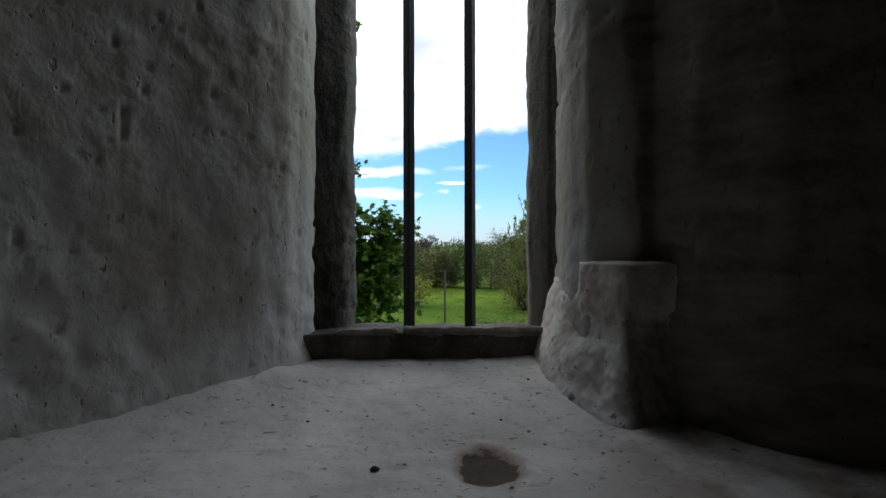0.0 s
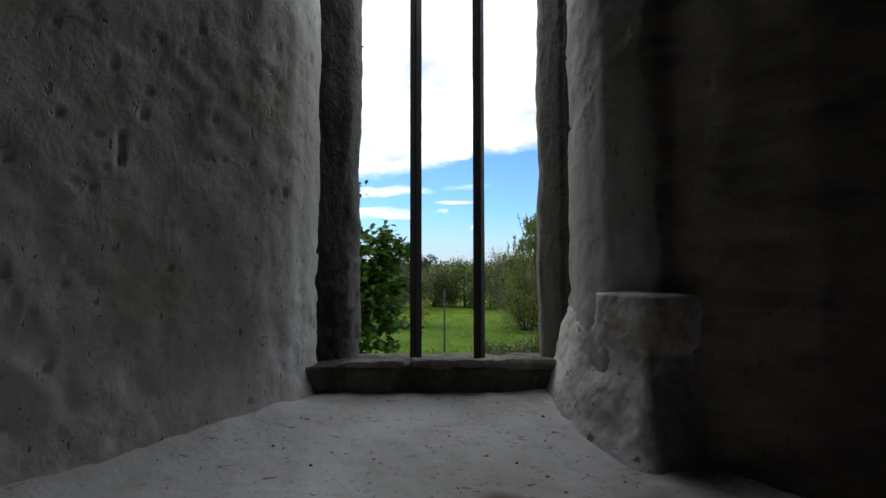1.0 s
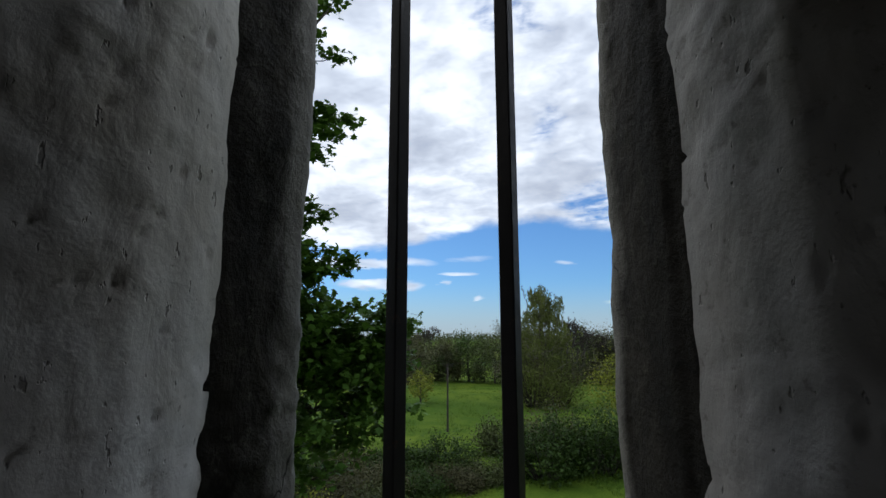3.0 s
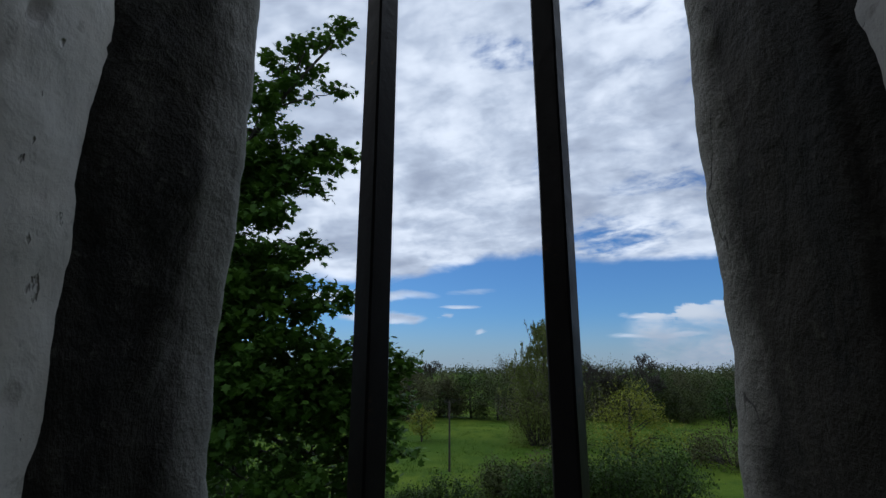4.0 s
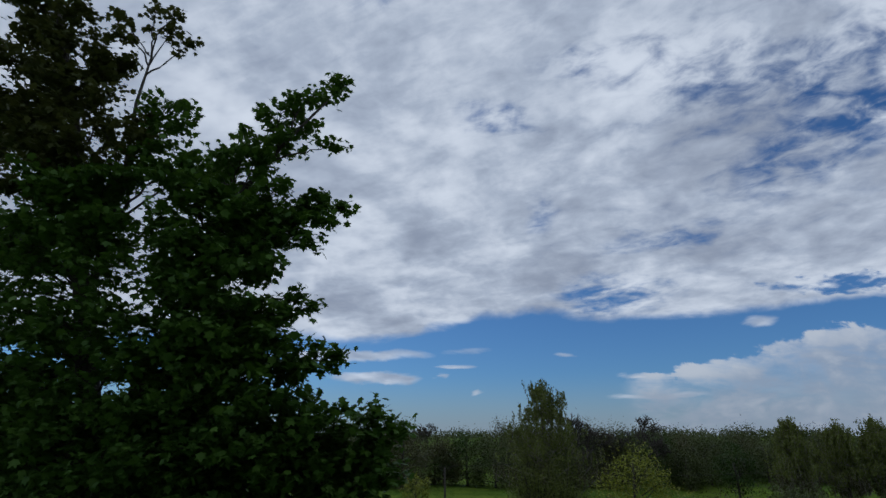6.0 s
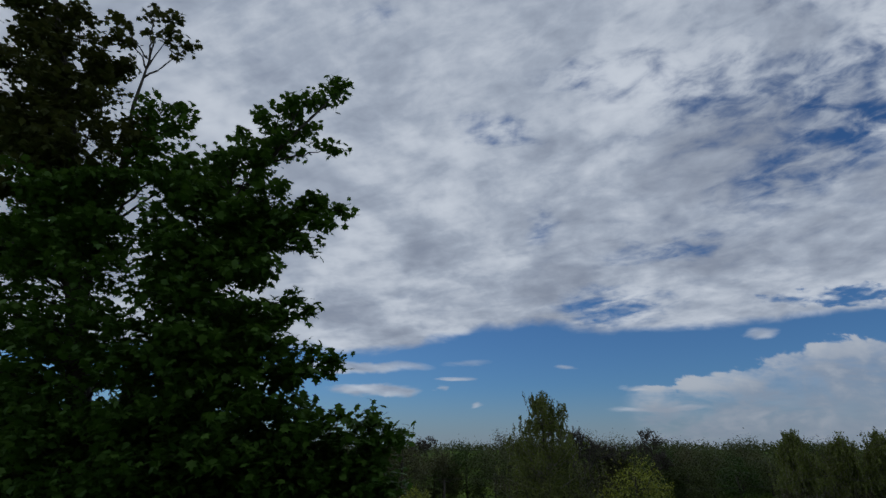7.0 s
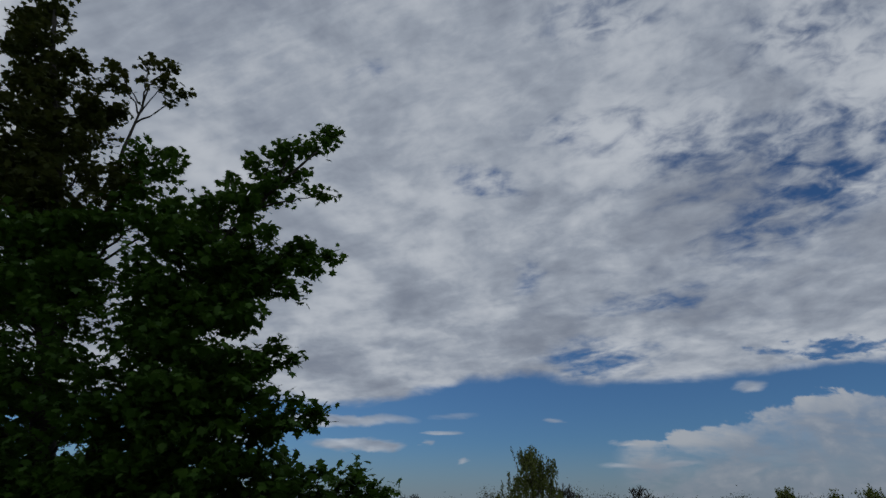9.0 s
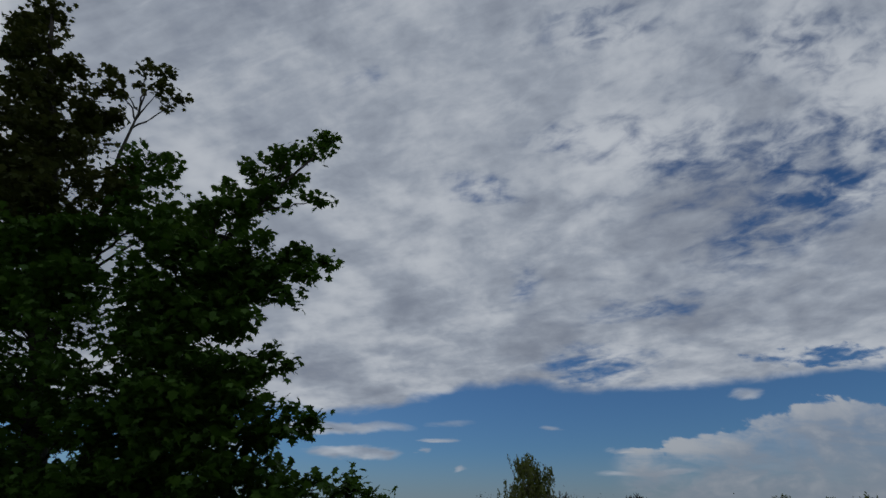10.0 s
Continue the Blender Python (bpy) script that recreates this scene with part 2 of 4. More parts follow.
def stone_material(name, dark, light, lichen=0.4, arris=None):
    m, g, s = material(name, 0.92)
    p = g.place
    a = g.noise(g.stretch(p, (1.0, 1.0, 0.45)), 14.0, 8.0, 0.68, 0.6)
    b = g.noise(p, 70.0, 6.0, 0.7)
    colour = g.mix(g.step(a, 0.32, 0.7), dark, light)
    colour = g.mix(g.step(b, 0.56, 0.7, 0.0, lichen), colour, (0.36, 0.36, 0.32))
    colour = g.mix(g.step(g.noise(p, 24.0, 4.0, 0.6), 0.58, 0.72, 0.0, 0.6), colour, (0.055, 0.05, 0.035))
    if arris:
        # crusted outer arris painted pale as skylit, inner side painted darker as shaded
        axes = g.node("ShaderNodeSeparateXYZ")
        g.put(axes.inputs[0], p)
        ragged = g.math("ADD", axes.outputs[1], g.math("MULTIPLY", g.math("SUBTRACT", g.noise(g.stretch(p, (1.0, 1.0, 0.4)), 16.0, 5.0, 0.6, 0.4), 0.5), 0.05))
        skylit = g.step(ragged, arris - 0.012, arris + 0.012)
        colour = g.mix(skylit, g.mix(1.0, colour, (0.42, 0.40, 0.36), "MULTIPLY"), g.mix(0.6, colour, (0.30, 0.29, 0.265)))
    line = g.math("ABSOLUTE", g.math("SUBTRACT", g.noise(g.stretch(p, (1.0, 1.0, 0.3)), 9.0, 4.0, 0.55, 0.1), 0.5))
    crack = g.math("MULTIPLY", g.step(line, 0.006, 0.001), g.step(g.noise(p, 7.0, 2.0), 0.54, 0.62))
    colour = g.mix(g.math("MULTIPLY", crack, 0.85), colour, (0.012, 0.011, 0.009))
    g.put(s.inputs["Base Color"], colour)
    bump(g, s, g.math("ADD", a, g.math("MULTIPLY", b, 0.6)), 1.0, 0.010)
    return m


def iron_material():
    m, g, s = material("painted_iron", 0.38, 0.0)
    s.inputs["Specular IOR Level"].default_value = 0.28
    p = g.place
    a = g.noise(p, 45.0, 6.0, 0.65)
    rust = g.step(g.noise(p, 28.0, 5.0, 0.7), 0.62, 0.75, 0.0, 0.8)
    g.put(s.inputs["Base Color"], g.mix(rust, g.mix(a, (0.014, 0.012, 0.012), (0.034, 0.03, 0.03)), (0.10, 0.05, 0.03)))
    g.put(s.inputs["Roughness"], g.math("ADD", 0.3, g.math("MULTIPLY", a, 0.4)))
    bump(g, s, g.noise(p, 90.0, 5.0, 0.6), 0.3, 0.002)
    return m


def leaf_material(name, dark, light, through_colour, scale=1.0):
    m, g, s = material(name, 0.55)
    island = g.node("ShaderNodeNewGeometry").outputs["Random Per Island"]
    patchy = g.noise(g.place, 0.6 * scale, 3.0)
    s.inputs["Specular IOR Level"].default_value = 0.12
    colour = g.mix(g.math("MULTIPLY_ADD", island, 0.6, g.math("MULTIPLY", patchy, 0.5)), dark, light)
    g.put(s.inputs["Base Color"], colour)
    glow = g.node("ShaderNodeBsdfTranslucent")
    g.put(glow.inputs[0], g.mix(0.5, colour, through_colour))
    both = g.node("ShaderNodeMixShader")
    both.inputs[0].default_value = 0.22
    g.put(both.inputs[1], s.outputs[0])
    g.put(both.inputs[2], glow.outputs[0])
    out = [n for n in g.nodes if n.type == "OUTPUT_MATERIAL"][0]
    g.put(out.inputs[0], both.outputs[0])
    return m


def bark_material(name="bark", dark=(0.02, 0.017, 0.013), light=(0.06, 0.052, 0.04)):
    m, g, s = material(name, 0.95)
    a = g.noise(g.stretch(g.place, (1, 1, 0.25)), 9.0, 6.0, 0.65, 0.3)
    g.put(s.inputs["Base Color"], g.mix(g.step(a, 0.3, 0.7), dark, light))
    bump(g, s, a, 0.7, 0.03)
    return m


def ground_material():
    m, g, s = material("meadow_grass", 0.95)
    s.inputs["Specular IOR Level"].default_value = 0.05
    p = g.place
    broad = g.noise(p, 0.09, 4.0, 0.6, 0.3)
    mid = g.noise(g.stretch(p, (1.0, 0.5, 1.0)), 0.8, 6.0, 0.65)
    fine = g.noise(g.stretch(p, (1.0, 0.45, 1.0)), 7.0, 5.0, 0.7)
    colour = g.mix(g.step(broad, 0.35, 0.65), (0.055, 0.108, 0.012), (0.115, 0.168, 0.018))
    colour = g.mix(g.step(mid, 0.45, 0.68, 0.0, 0.7), colour, (0.035, 0.085, 0.010))
    colour = g.mix(g.step(fine, 0.4, 0.7, 0.0, 0.5), colour, (0.11, 0.17, 0.018))
    g.put(s.inputs["Base Color"], colour)
    bump(g, s, g.math("ADD", fine, mid), 0.9, 0.15)
    return m


PLASTER = plaster_material("limewashed_plaster")
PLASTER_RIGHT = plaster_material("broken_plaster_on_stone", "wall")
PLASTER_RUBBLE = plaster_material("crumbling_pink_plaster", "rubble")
PLASTER_FLOOR = plaster_material("worn_plaster_floor", "floor")
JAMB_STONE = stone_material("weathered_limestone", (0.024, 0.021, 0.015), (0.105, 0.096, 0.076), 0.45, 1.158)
# darker copy of the jamb stone, the right jamb's shade in its colour
JAMB_DARK = stone_material("shaded_limestone", (0.016, 0.014, 0.010), (0.070, 0.062, 0.050), 0.2, 1.150)
SILL_STONE = stone_material("dark_sill_stone", (0.04, 0.036, 0.027), (0.13, 0.12, 0.095), 0.35)
WALL_STONE = stone_material("castle_rubble", (0.10, 0.09, 0.075), (0.28, 0.26, 0.22))
ROOM_PLASTER = stone_material("old_room_plaster", (0.30, 0.28, 0.25), (0.48, 0.46, 0.43), 0.1)
IRON = iron_material()
BARK = bark_material()
TWIG = bark_material("grey_twig", (0.13, 0.11, 0.10), (0.24, 0.21, 0.19))
MAPLE = leaf_material("maple_leaf", (0.030, 0.076, 0.014), (0.09, 0.172, 0.025), (0.13, 0.23, 0.022))
BRONZE = leaf_material("bronze_leaf", (0.035, 0.05, 0.014), (0.08, 0.09, 0.022), (0.13, 0.13, 0.025))
POPLAR = leaf_material("poplar_leaf", (0.075, 0.10, 0.022), (0.16, 0.185, 0.045), (0.22, 0.26, 0.06))
WOOD = leaf_material("wood_leaf", (0.044, 0.058, 0.02), (0.088, 0.106, 0.036), (0.08, 0.11, 0.022), 0.3)
YELLOW = leaf_material("yellow_green_leaf", (0.12, 0.15, 0.02), (0.26, 0.28, 0.04), (0.3, 0.3, 0.04))
SHRUB = leaf_material("shrub_leaf", (0.014, 0.034, 0.006), (0.044, 0.08, 0.014), (0.07, 0.12, 0.015))
BRAMBLE = leaf_material("bramble_leaf", (0.035, 0.038, 0.015), (0.085, 0.08, 0.035), (0.09, 0.09, 0.03))
OLIVE = leaf_material("olive_leaf", (0.055, 0.056, 0.024), (0.10, 0.10, 0.042), (0.08, 0.09, 0.025), 0.3)
BLADE = leaf_material("grass_blade", (0.04, 0.09, 0.011), (0.10, 0.165, 0.02), (0.11, 0.18, 0.02), 0.5)
GRASS = ground_material()


# ---- building blocks ----
def mesh_object(name, verts, faces, mat, parent=None, smooth=True):
    me = bpy.data.meshes.new(name)
    me.from_pydata([tuple(v) for v in verts], [], faces)
    me.materials.append(mat)
    me.validate()
    if smooth:
        me.polygons.foreach_set("use_smooth", [True] * len(me.polygons))
    ob = new(name, me)
    ob.parent = parent
    return ob


def part(name, bm, mat, parent, label="", smooth=False):
    me = bpy.data.meshes.new(name)
    bm.to_mesh(me)
    bm.free()
    me.materials.append(mat)
    if smooth:
        me.polygons.foreach_set("use_smooth", [True] * len(me.polygons))
    ob = new(name, me)
    ob.parent = parent
    return tagged(ob, label)


def box(bm, x0, y0, z0, x1, y1, z1, bevel=0.0):
    made = bmesh.ops.create_cube(bm, size=1.0, matrix=Matrix.Translation(((x0 + x1) / 2, (y0 + y1) / 2, (z0 + z1) / 2)) @ Matrix.Diagonal((x1 - x0, y1 - y0, z1 - z0, 1)))
    if bevel:
        edges = list({e for v in made["verts"] for e in v.link_edges})
        bmesh.ops.bevel(bm, geom=edges, offset=bevel, segments=2, affect="EDGES")


def resample(points, count):
    pts = np.array(points, float)
    d = np.concatenate(([0], np.cumsum(np.linalg.norm(np.diff(pts, axis=0), axis=1))))
    s = np.linspace(0, d[-1], count)
    return np.stack([np.interp(s, d, pts[:, k]) for k in range(pts.shape[1])], 1)


def smoothstep(a, b, x):
    t = min(1.0, max(0.0, (x - a) / (b - a)))
    return t * t * (3 - 2 * t)


def rough_offset(p, coarse, fine, seed=0.0, pits=1.0):
    q = Vector((p[0] + seed, p[1] - seed, p[2]))
    a = noise.fractal(q * 4.0, 1.0, 2.0, 3) * coarse
    b = noise.fractal(q * 22.0, 1.0, 2.1, 4) * fine
    pit = noise.noise(Vector((q.x, q.y, q.z * 0.45)) * 95.0)
    patchy = smoothstep(-0.1, 0.4, noise.noise(q * 3.0 + Vector((9, 0, 0))))
    trowel = noise.noise(Vector((q.x * 30 + q.z * 4, q.y * 30, q.z * 11))) * fine * 0.35
    crust = abs(noise.noise(q * 17.0)) * fine * 1.1 * patchy
    return a + b * (0.4 + 0.6 * patchy) + trowel - crust - min(0.3, max(0.0, pit - 0.5)) * fine * 6.0 * pits


def rough_wall(name, plan, z0, z1, du, dv, mat, coarse, fine, side, thick, seed=0.0, parent=None, foot=0.0, pits=1.0):
    """A rough upright surface over a line in plan, with thickness. side: +1 or -1, the way its relief stands out."""
    length = sum(math.dist(a, b) for a, b in zip(plan, plan[1:]))
    nu, nv = int(length / du) + 2, int((z1 - z0) / dv) + 2
    line = resample(plan, nu)
    for _ in range(max(2, int(0.012 / du))):
        line[1:-1] = (line[:-2] + 2 * line[1:-1] + line[2:]) / 4
    tangent = np.gradient(line, axis=0)
    normal = np.stack([tangent[:, 1], -tangent[:, 0]], 1) * side
    normal /= np.linalg.norm(normal, axis=1)[:, None]
    verts = []
    for j in range(nv):
        z = z0 + (z1 - z0) * j / (nv - 1)
        for (x, y), (nx, ny) in zip(line, normal):
            d = rough_offset((x, y, z), coarse, fine, seed, pits) + foot * max(0.0, 1 - (z - z0) / 0.22) ** 2
            verts.append((x + nx * d, y + ny * d, z))
    faces = [(j * nu + i, j * nu + i + 1, (j + 1) * nu + i + 1, (j + 1) * nu + i) for j in range(nv - 1) for i in range(nu - 1)]
    if side < 0:
        faces = [f[::-1] for f in faces]
    ob = mesh_object(name, verts, faces, mat, parent)
    solid = ob.modifiers.new("thickness", "SOLIDIFY")
    solid.thickness, solid.offset = thick, -1
    return ob


def rough_sheet(name, x0, x1, y0, y1, step, height, mat, thick, seed=0.0, parent=None):
    nx, ny = int((x1 - x0) / step) + 2, int((y1 - y0) / step) + 2
    verts = []
    for j in range(ny):
        y = y0 + (y1 - y0) * j / (ny - 1)
        for i in range(nx):
            x = x0 + (x1 - x0) * i / (nx - 1)
            verts.append((x, y, height(x, y)))
    faces = [(j * nx + i, j * nx + i + 1, (j + 1) * nx + i + 1, (j + 1) * nx + i) for j in range(ny - 1) for i in range(nx - 1)]
    ob = mesh_object(name, verts, faces, mat, parent)
    solid = ob.modifiers.new("thickness", "SOLIDIFY")
    solid.thickness, solid.offset = thick, -1
    return ob


def rough_block(name, x0, y0, z0, x1, y1, z1, step, amount, mat, parent=None, bevel=0.01, seed=0.0, label="", layers=60.0):
    bm = bmesh.new()
    box(bm, x0, y0, z0, x1, y1, z1, bevel)
    cuts = max(2, int(max(x1 - x0, y1 - y0, z1 - z0) / step / 2))
    long = [e for e in bm.edges if e.calc_length() > step * 1.5]
    for _ in range(6):
        long = [e for e in bm.edges if e.calc_length() > step * 1.6]
        if not long:
            break
        bmesh.ops.subdivide_edges(bm, edges=long, cuts=1, use_grid_fill=True)
    bm.normal_update()
    shift = {v: v.normal * ((noise.fractal((v.co + Vector((seed, 0, 0))) * 14.0, 1.0, 2.0, 4) - 1.2 * max(0.0, noise.noise(Vector((v.co.x * 22 + seed, v.co.y * 22, v.co.z * layers))) - 0.15)) * amount) for v in bm.verts}
    for v, d in shift.items():
        v.co += d
    bmesh.ops.triangulate(bm, faces=[f for f in bm.faces if len(f.verts) > 4])
    return part(name, bm, mat, parent, label, smooth=True)


# ---- the embrasure ----
LEFT_PLAN = [(-0.275, 1.12), (-0.283, 1.05), (-0.302, 0.99), (-0.342, 0.94), (-0.465, 0.835), (-0.60, 0.705), (-0.88, 0.40), (-1.28, -0.10), (-1.65, -0.6)]
RIGHT_PLAN = [(0.244, 1.045), (0.250, 0.95), (0.264, 0.89), (0.318, 0.84), (0.340, 0.832), (0.362, 0.832), (0.40, 0.76), (0.48, 0.675), (0.60, 0.615), (0.85, 0.51), (1.3, 0.32), (1.9, 0.0), (1.9, -0.6)]


def floor_height(x, y):
    z = 0.054 + 0.046 * smoothstep(0.70, 1.04, y)
    q = Vector((x, y, 0.3))
    z += noise.fractal(q * 5.0, 1.0, 2.0, 3) * 0.006 + noise.fractal(q * 28.0, 1.0, 2.0, 3) * 0.0018
    z -= max(0.0, noise.noise(Vector((x * 40, y * 60, 2.0))) - 0.5) * 0.012
    left = np.interp(y, [-0.6, -0.1, 0.40, 0.705, 0.835, 0.94, 1.05], [-1.65, -1.28, -0.88, -0.60, -0.465, -0.342, -0.283])
    z += 0.028 * max(0.0, 1 - max(0.0, x - left) / 0.20) ** 2 * smoothstep(1.06, 0.95, y)
    z += 0.012 * smoothstep(0.995, 1.052, y + 0.012 * noise.noise(q * 9))
    r = math.hypot((x - 0.062) / 0.046, (y - 0.652) / 0.058) + noise.noise(q * 30) * 0.25
    return z - 0.009 * smoothstep(1.15, 0.6, r)


wall_left = tagged(rough_wall("wall_left", LEFT_PLAN, -0.02, 2.06, 0.006, 0.006, PLASTER, 0.005, 0.0048, -1, 0.12, foot=0.055),
                   "limewashed plaster wall, pitted and stained, beside the window", kind="structure")
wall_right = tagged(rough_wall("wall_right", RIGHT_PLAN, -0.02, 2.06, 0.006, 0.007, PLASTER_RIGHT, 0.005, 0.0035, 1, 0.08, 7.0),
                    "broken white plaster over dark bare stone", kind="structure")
floor = tagged(rough_sheet("floor", -1.7, 2.0, -0.6, 1.09, 0.008, floor_height, PLASTER_FLOOR, 0.1),
               "worn whitewashed floor of the window recess with a dark hollow", kind="structure")


def broken_mass():
    """The stump of old walling at the foot of the reveal: a flat-topped ledge, a hollow under it and a plaster skirt spreading to the floor."""
    plan = [(0.236, 1.06), (0.243, 1.00), (0.247, 0.94), (0.252, 0.908), (0.268, 0.85), (0.290, 0.797), (0.300, 0.788), (0.345, 0.788), (0.392, 0.795), (0.404, 0.81), (0.41, 0.90)]
    line = resample(plan, 150)
    for _ in range(3):
        line[1:-1] = (line[:-2] + 2 * line[1:-1] + line[2:]) / 4
    tangent = np.gradient(line, axis=0)
    normal = np.stack([tangent[:, 1], -tangent[:, 0]], 1)
    normal /= np.linalg.norm(normal, axis=1)[:, None]
    rows = [(z, None) for z in np.arange(0.02, 0.317, 0.004)]
    rows += [(0.3185, 0.06), (0.320, 0.14), (0.321, 0.25), (0.322, 0.45), (0.324, 0.7), (0.326, 0.98)]
    verts = []
    for z, inward in rows:
        for (x, y), (nx, ny) in zip(line, normal):
            past = smoothstep(0.285, 0.325, x)
            near = np.interp(z, [0.02, 0.07, 0.095, 0.14, 0.185, 0.222, 0.234, 0.244, 0.31], [0.085, 0.062, 0.040, 0.016, -0.004, -0.007, -0.002, 0.0, 0.0])
            deep = np.interp(z, [0.02, 0.11, 0.17, 0.222, 0.236, 0.246, 0.31], [0.030, 0.006, -0.012, -0.018, -0.008, 0.0, 0.0])
            top = smoothstep(0.89, 0.93, y)
            near = min(near, 0.0) + max(near, 0.0) * (0.5 + 0.5 * smoothstep(0.80, 0.97, y)) - 0.004 * smoothstep(0.93, 0.84, y) * smoothstep(0.22, 0.15, z)
            skirt = np.interp(z, [0.02, 0.07, 0.11, 0.16, 0.22, 0.30], [0.062, 0.054, 0.040, 0.022, 0.008, 0.0])
            near = near + (skirt - near) * smoothstep(0.90, 0.99, y)
            d = near * (1 - past) + deep * past if inward is None else -0.004
            if z > 0.21 and top > 0 and inward is None:
                d -= 0.012 * top * smoothstep(0.21, 0.31, z)
            q = Vector((x + 3, y, z))
            low = smoothstep(0.25, 0.2, z) * (1 - 0.75 * smoothstep(0.88, 0.97, y))
            d += noise.fractal(q * 11.0, 1.0, 2.0, 4) * (0.004 + 0.009 * low) + noise.fractal(q * 55.0, 1.0, 2.0, 3) * 0.0022
            d -= max(0.0, noise.noise(q * 26.0) - 0.25) * 0.014 * low
            px, py = x + nx * d, y + ny * d
            if inward is not None:
                px, py = px + (0.355 - px) * inward, py + (0.93 - py) * inward
            verts.append((px, py, z + noise.noise(q * 20.0) * 0.002 * (inward is not None)))
    nu = len(line)
    faces = [(r * nu + k, r * nu + k + 1, (r + 1) * nu + k + 1, (r + 1) * nu + k) for r in range(len(rows) - 1) for k in range(nu - 1)]
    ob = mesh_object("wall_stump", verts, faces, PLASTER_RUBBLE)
    solid = ob.modifiers.new("thickness", "SOLIDIFY")
    solid.thickness, solid.offset = 0.008, -1
    return tagged(ob, "crumbled limewashed stump of walling with a flat ledge", kind="structure")


broken_mass()

# ---- the window: stone frame and two square iron bars set cornerwise ----
window = tagged(new("window_1"), "small unglazed stone window with two dark iron bars", kind="structure")
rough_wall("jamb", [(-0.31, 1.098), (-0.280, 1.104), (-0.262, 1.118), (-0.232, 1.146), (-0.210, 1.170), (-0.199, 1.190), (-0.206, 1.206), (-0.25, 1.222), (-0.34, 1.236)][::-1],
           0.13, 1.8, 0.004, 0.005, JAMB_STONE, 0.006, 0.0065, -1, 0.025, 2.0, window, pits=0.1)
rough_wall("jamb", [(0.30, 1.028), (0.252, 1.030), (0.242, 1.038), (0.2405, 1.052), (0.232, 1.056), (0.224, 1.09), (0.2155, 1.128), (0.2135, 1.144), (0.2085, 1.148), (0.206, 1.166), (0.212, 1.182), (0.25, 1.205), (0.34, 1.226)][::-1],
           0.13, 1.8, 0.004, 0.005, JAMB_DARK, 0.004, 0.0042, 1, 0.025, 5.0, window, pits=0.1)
rough_block("sill", -0.30, 1.050, 0.02, 0.262, 1.215, 0.161, 0.005, 0.0045, SILL_STONE, window, 0.003, 1.0, "dark chipped stone sill")
rough_block("lintel", -0.36, 1.06, 1.75, 0.36, 1.225, 2.05, 0.02, 0.010, JAMB_STONE, window, 0.01, 9.0)

for fx, fy, fw, fd, fz in ((-0.16, 1.078, 0.13, 0.06, 0.008), (-0.035, 1.072, 0.085, 0.05, 0.010), (0.035, 1.066, 0.075, 0.044, 0.012), (0.095, 1.080, 0.06, 0.05, 0.007), (0.155, 1.068, 0.13, 0.050, 0.011)):
    rough_block("flake", fx - fw / 2, fy - fd / 2, 0.158, fx + fw / 2, fy + fd / 2, 0.162 + fz, 0.004, 0.006, WALL_STONE, window, 0.003, fx * 9, "loose slaty flake of the sill")


def crumb(x, y, size, seed, mat):
    b = bmesh.new()
    bmesh.ops.create_icosphere(b, subdivisions=2, radius=size)
    for v in b.verts:
        v.co *= 1 + noise.noise(v.co * 1.4 / size + Vector((seed, 0, 0))) * 0.55
        v.co.z *= 0.6
        v.co += Vector((x, y, floor_height(x, y) + size * 0.35))
    return tagged(part("plaster_crumb", b, mat, None), "small fallen crumb on the recess floor", "crumb", "crumbs on the recess floor")


crumb_rng = np.random.default_rng(3)
for k in range(46):
    cx, cy = crumb_rng.uniform(-0.42, 0.30), crumb_rng.uniform(0.42, 1.0)
    if k % 3 == 0:
        cx, cy = 0.17 + crumb_rng.normal() * 0.05, 0.84 + crumb_rng.normal() * 0.07
    if cx > np.interp(cy, [0.65, 0.81, 0.94, 1.05], [-0.50, -0.38, -0.28, -0.24]):
        crumb(cx, cy, crumb_rng.uniform(0.001, 0.0032), k * 3.1, JAMB_STONE if k % 4 == 0 else PLASTER_RUBBLE)


crumb(-0.089, 0.64, 0.0055, 4.4, JAMB_STONE)


def bar(x, turn, side=0.0198):
    bm = bmesh.new()
    h = side / 2
    rings = []
    for k in range(61):
        z = 0.150 + (1.77 - 0.150) * k / 60
        ring = []
        for a, b in ((-h, -h + 0.0015), (-h + 0.0015, -h), (h - 0.0015, -h), (h, -h + 0.0015), (h, h - 0.0015), (h - 0.0015, h), (-h + 0.0015, h), (-h, h - 0.0015)):
            w = 1.0 + noise.noise(Vector((x * 40, z * 9, a * 60))) * 0.03
            p = Matrix.Rotation(radians(turn), 3, "Z") @ Vector((a * w, b * w, 0))
            ring.append(bm.verts.new((x + p.x, 1.14 + p.y, z)))
        rings.append(ring)
    for r0, r1 in zip(rings, rings[1:]):
        for k in range(8):
            bm.faces.new((r0[k], r0[(k + 1) % 8], r1[(k + 1) % 8], r1[k]))
    return part("bar", bm, IRON, window, "square dark iron bar")


bar(-0.07, 45)
bar(0.07, -33)

# ---- the walls that close the place: the tower's outer face and the dark room behind ----
outer = tagged(new("wall_north"), "rubble outer wall of the tower", kind="structure")
for bounds in ((-5.0, 1.14, -7.6, -0.31, 1.25, 7.0), (0.31, 1.14, -7.6, 5.0, 1.25, 7.0), (-0.31, 1.14, -7.6, 0.31, 1.25, 0.015), (-0.31, 1.14, 2.06, 0.31, 1.25, 7.0)):
    bm = bmesh.new()
    box(bm, *bounds)
    part("wall_face", bm, WALL_STONE, outer)



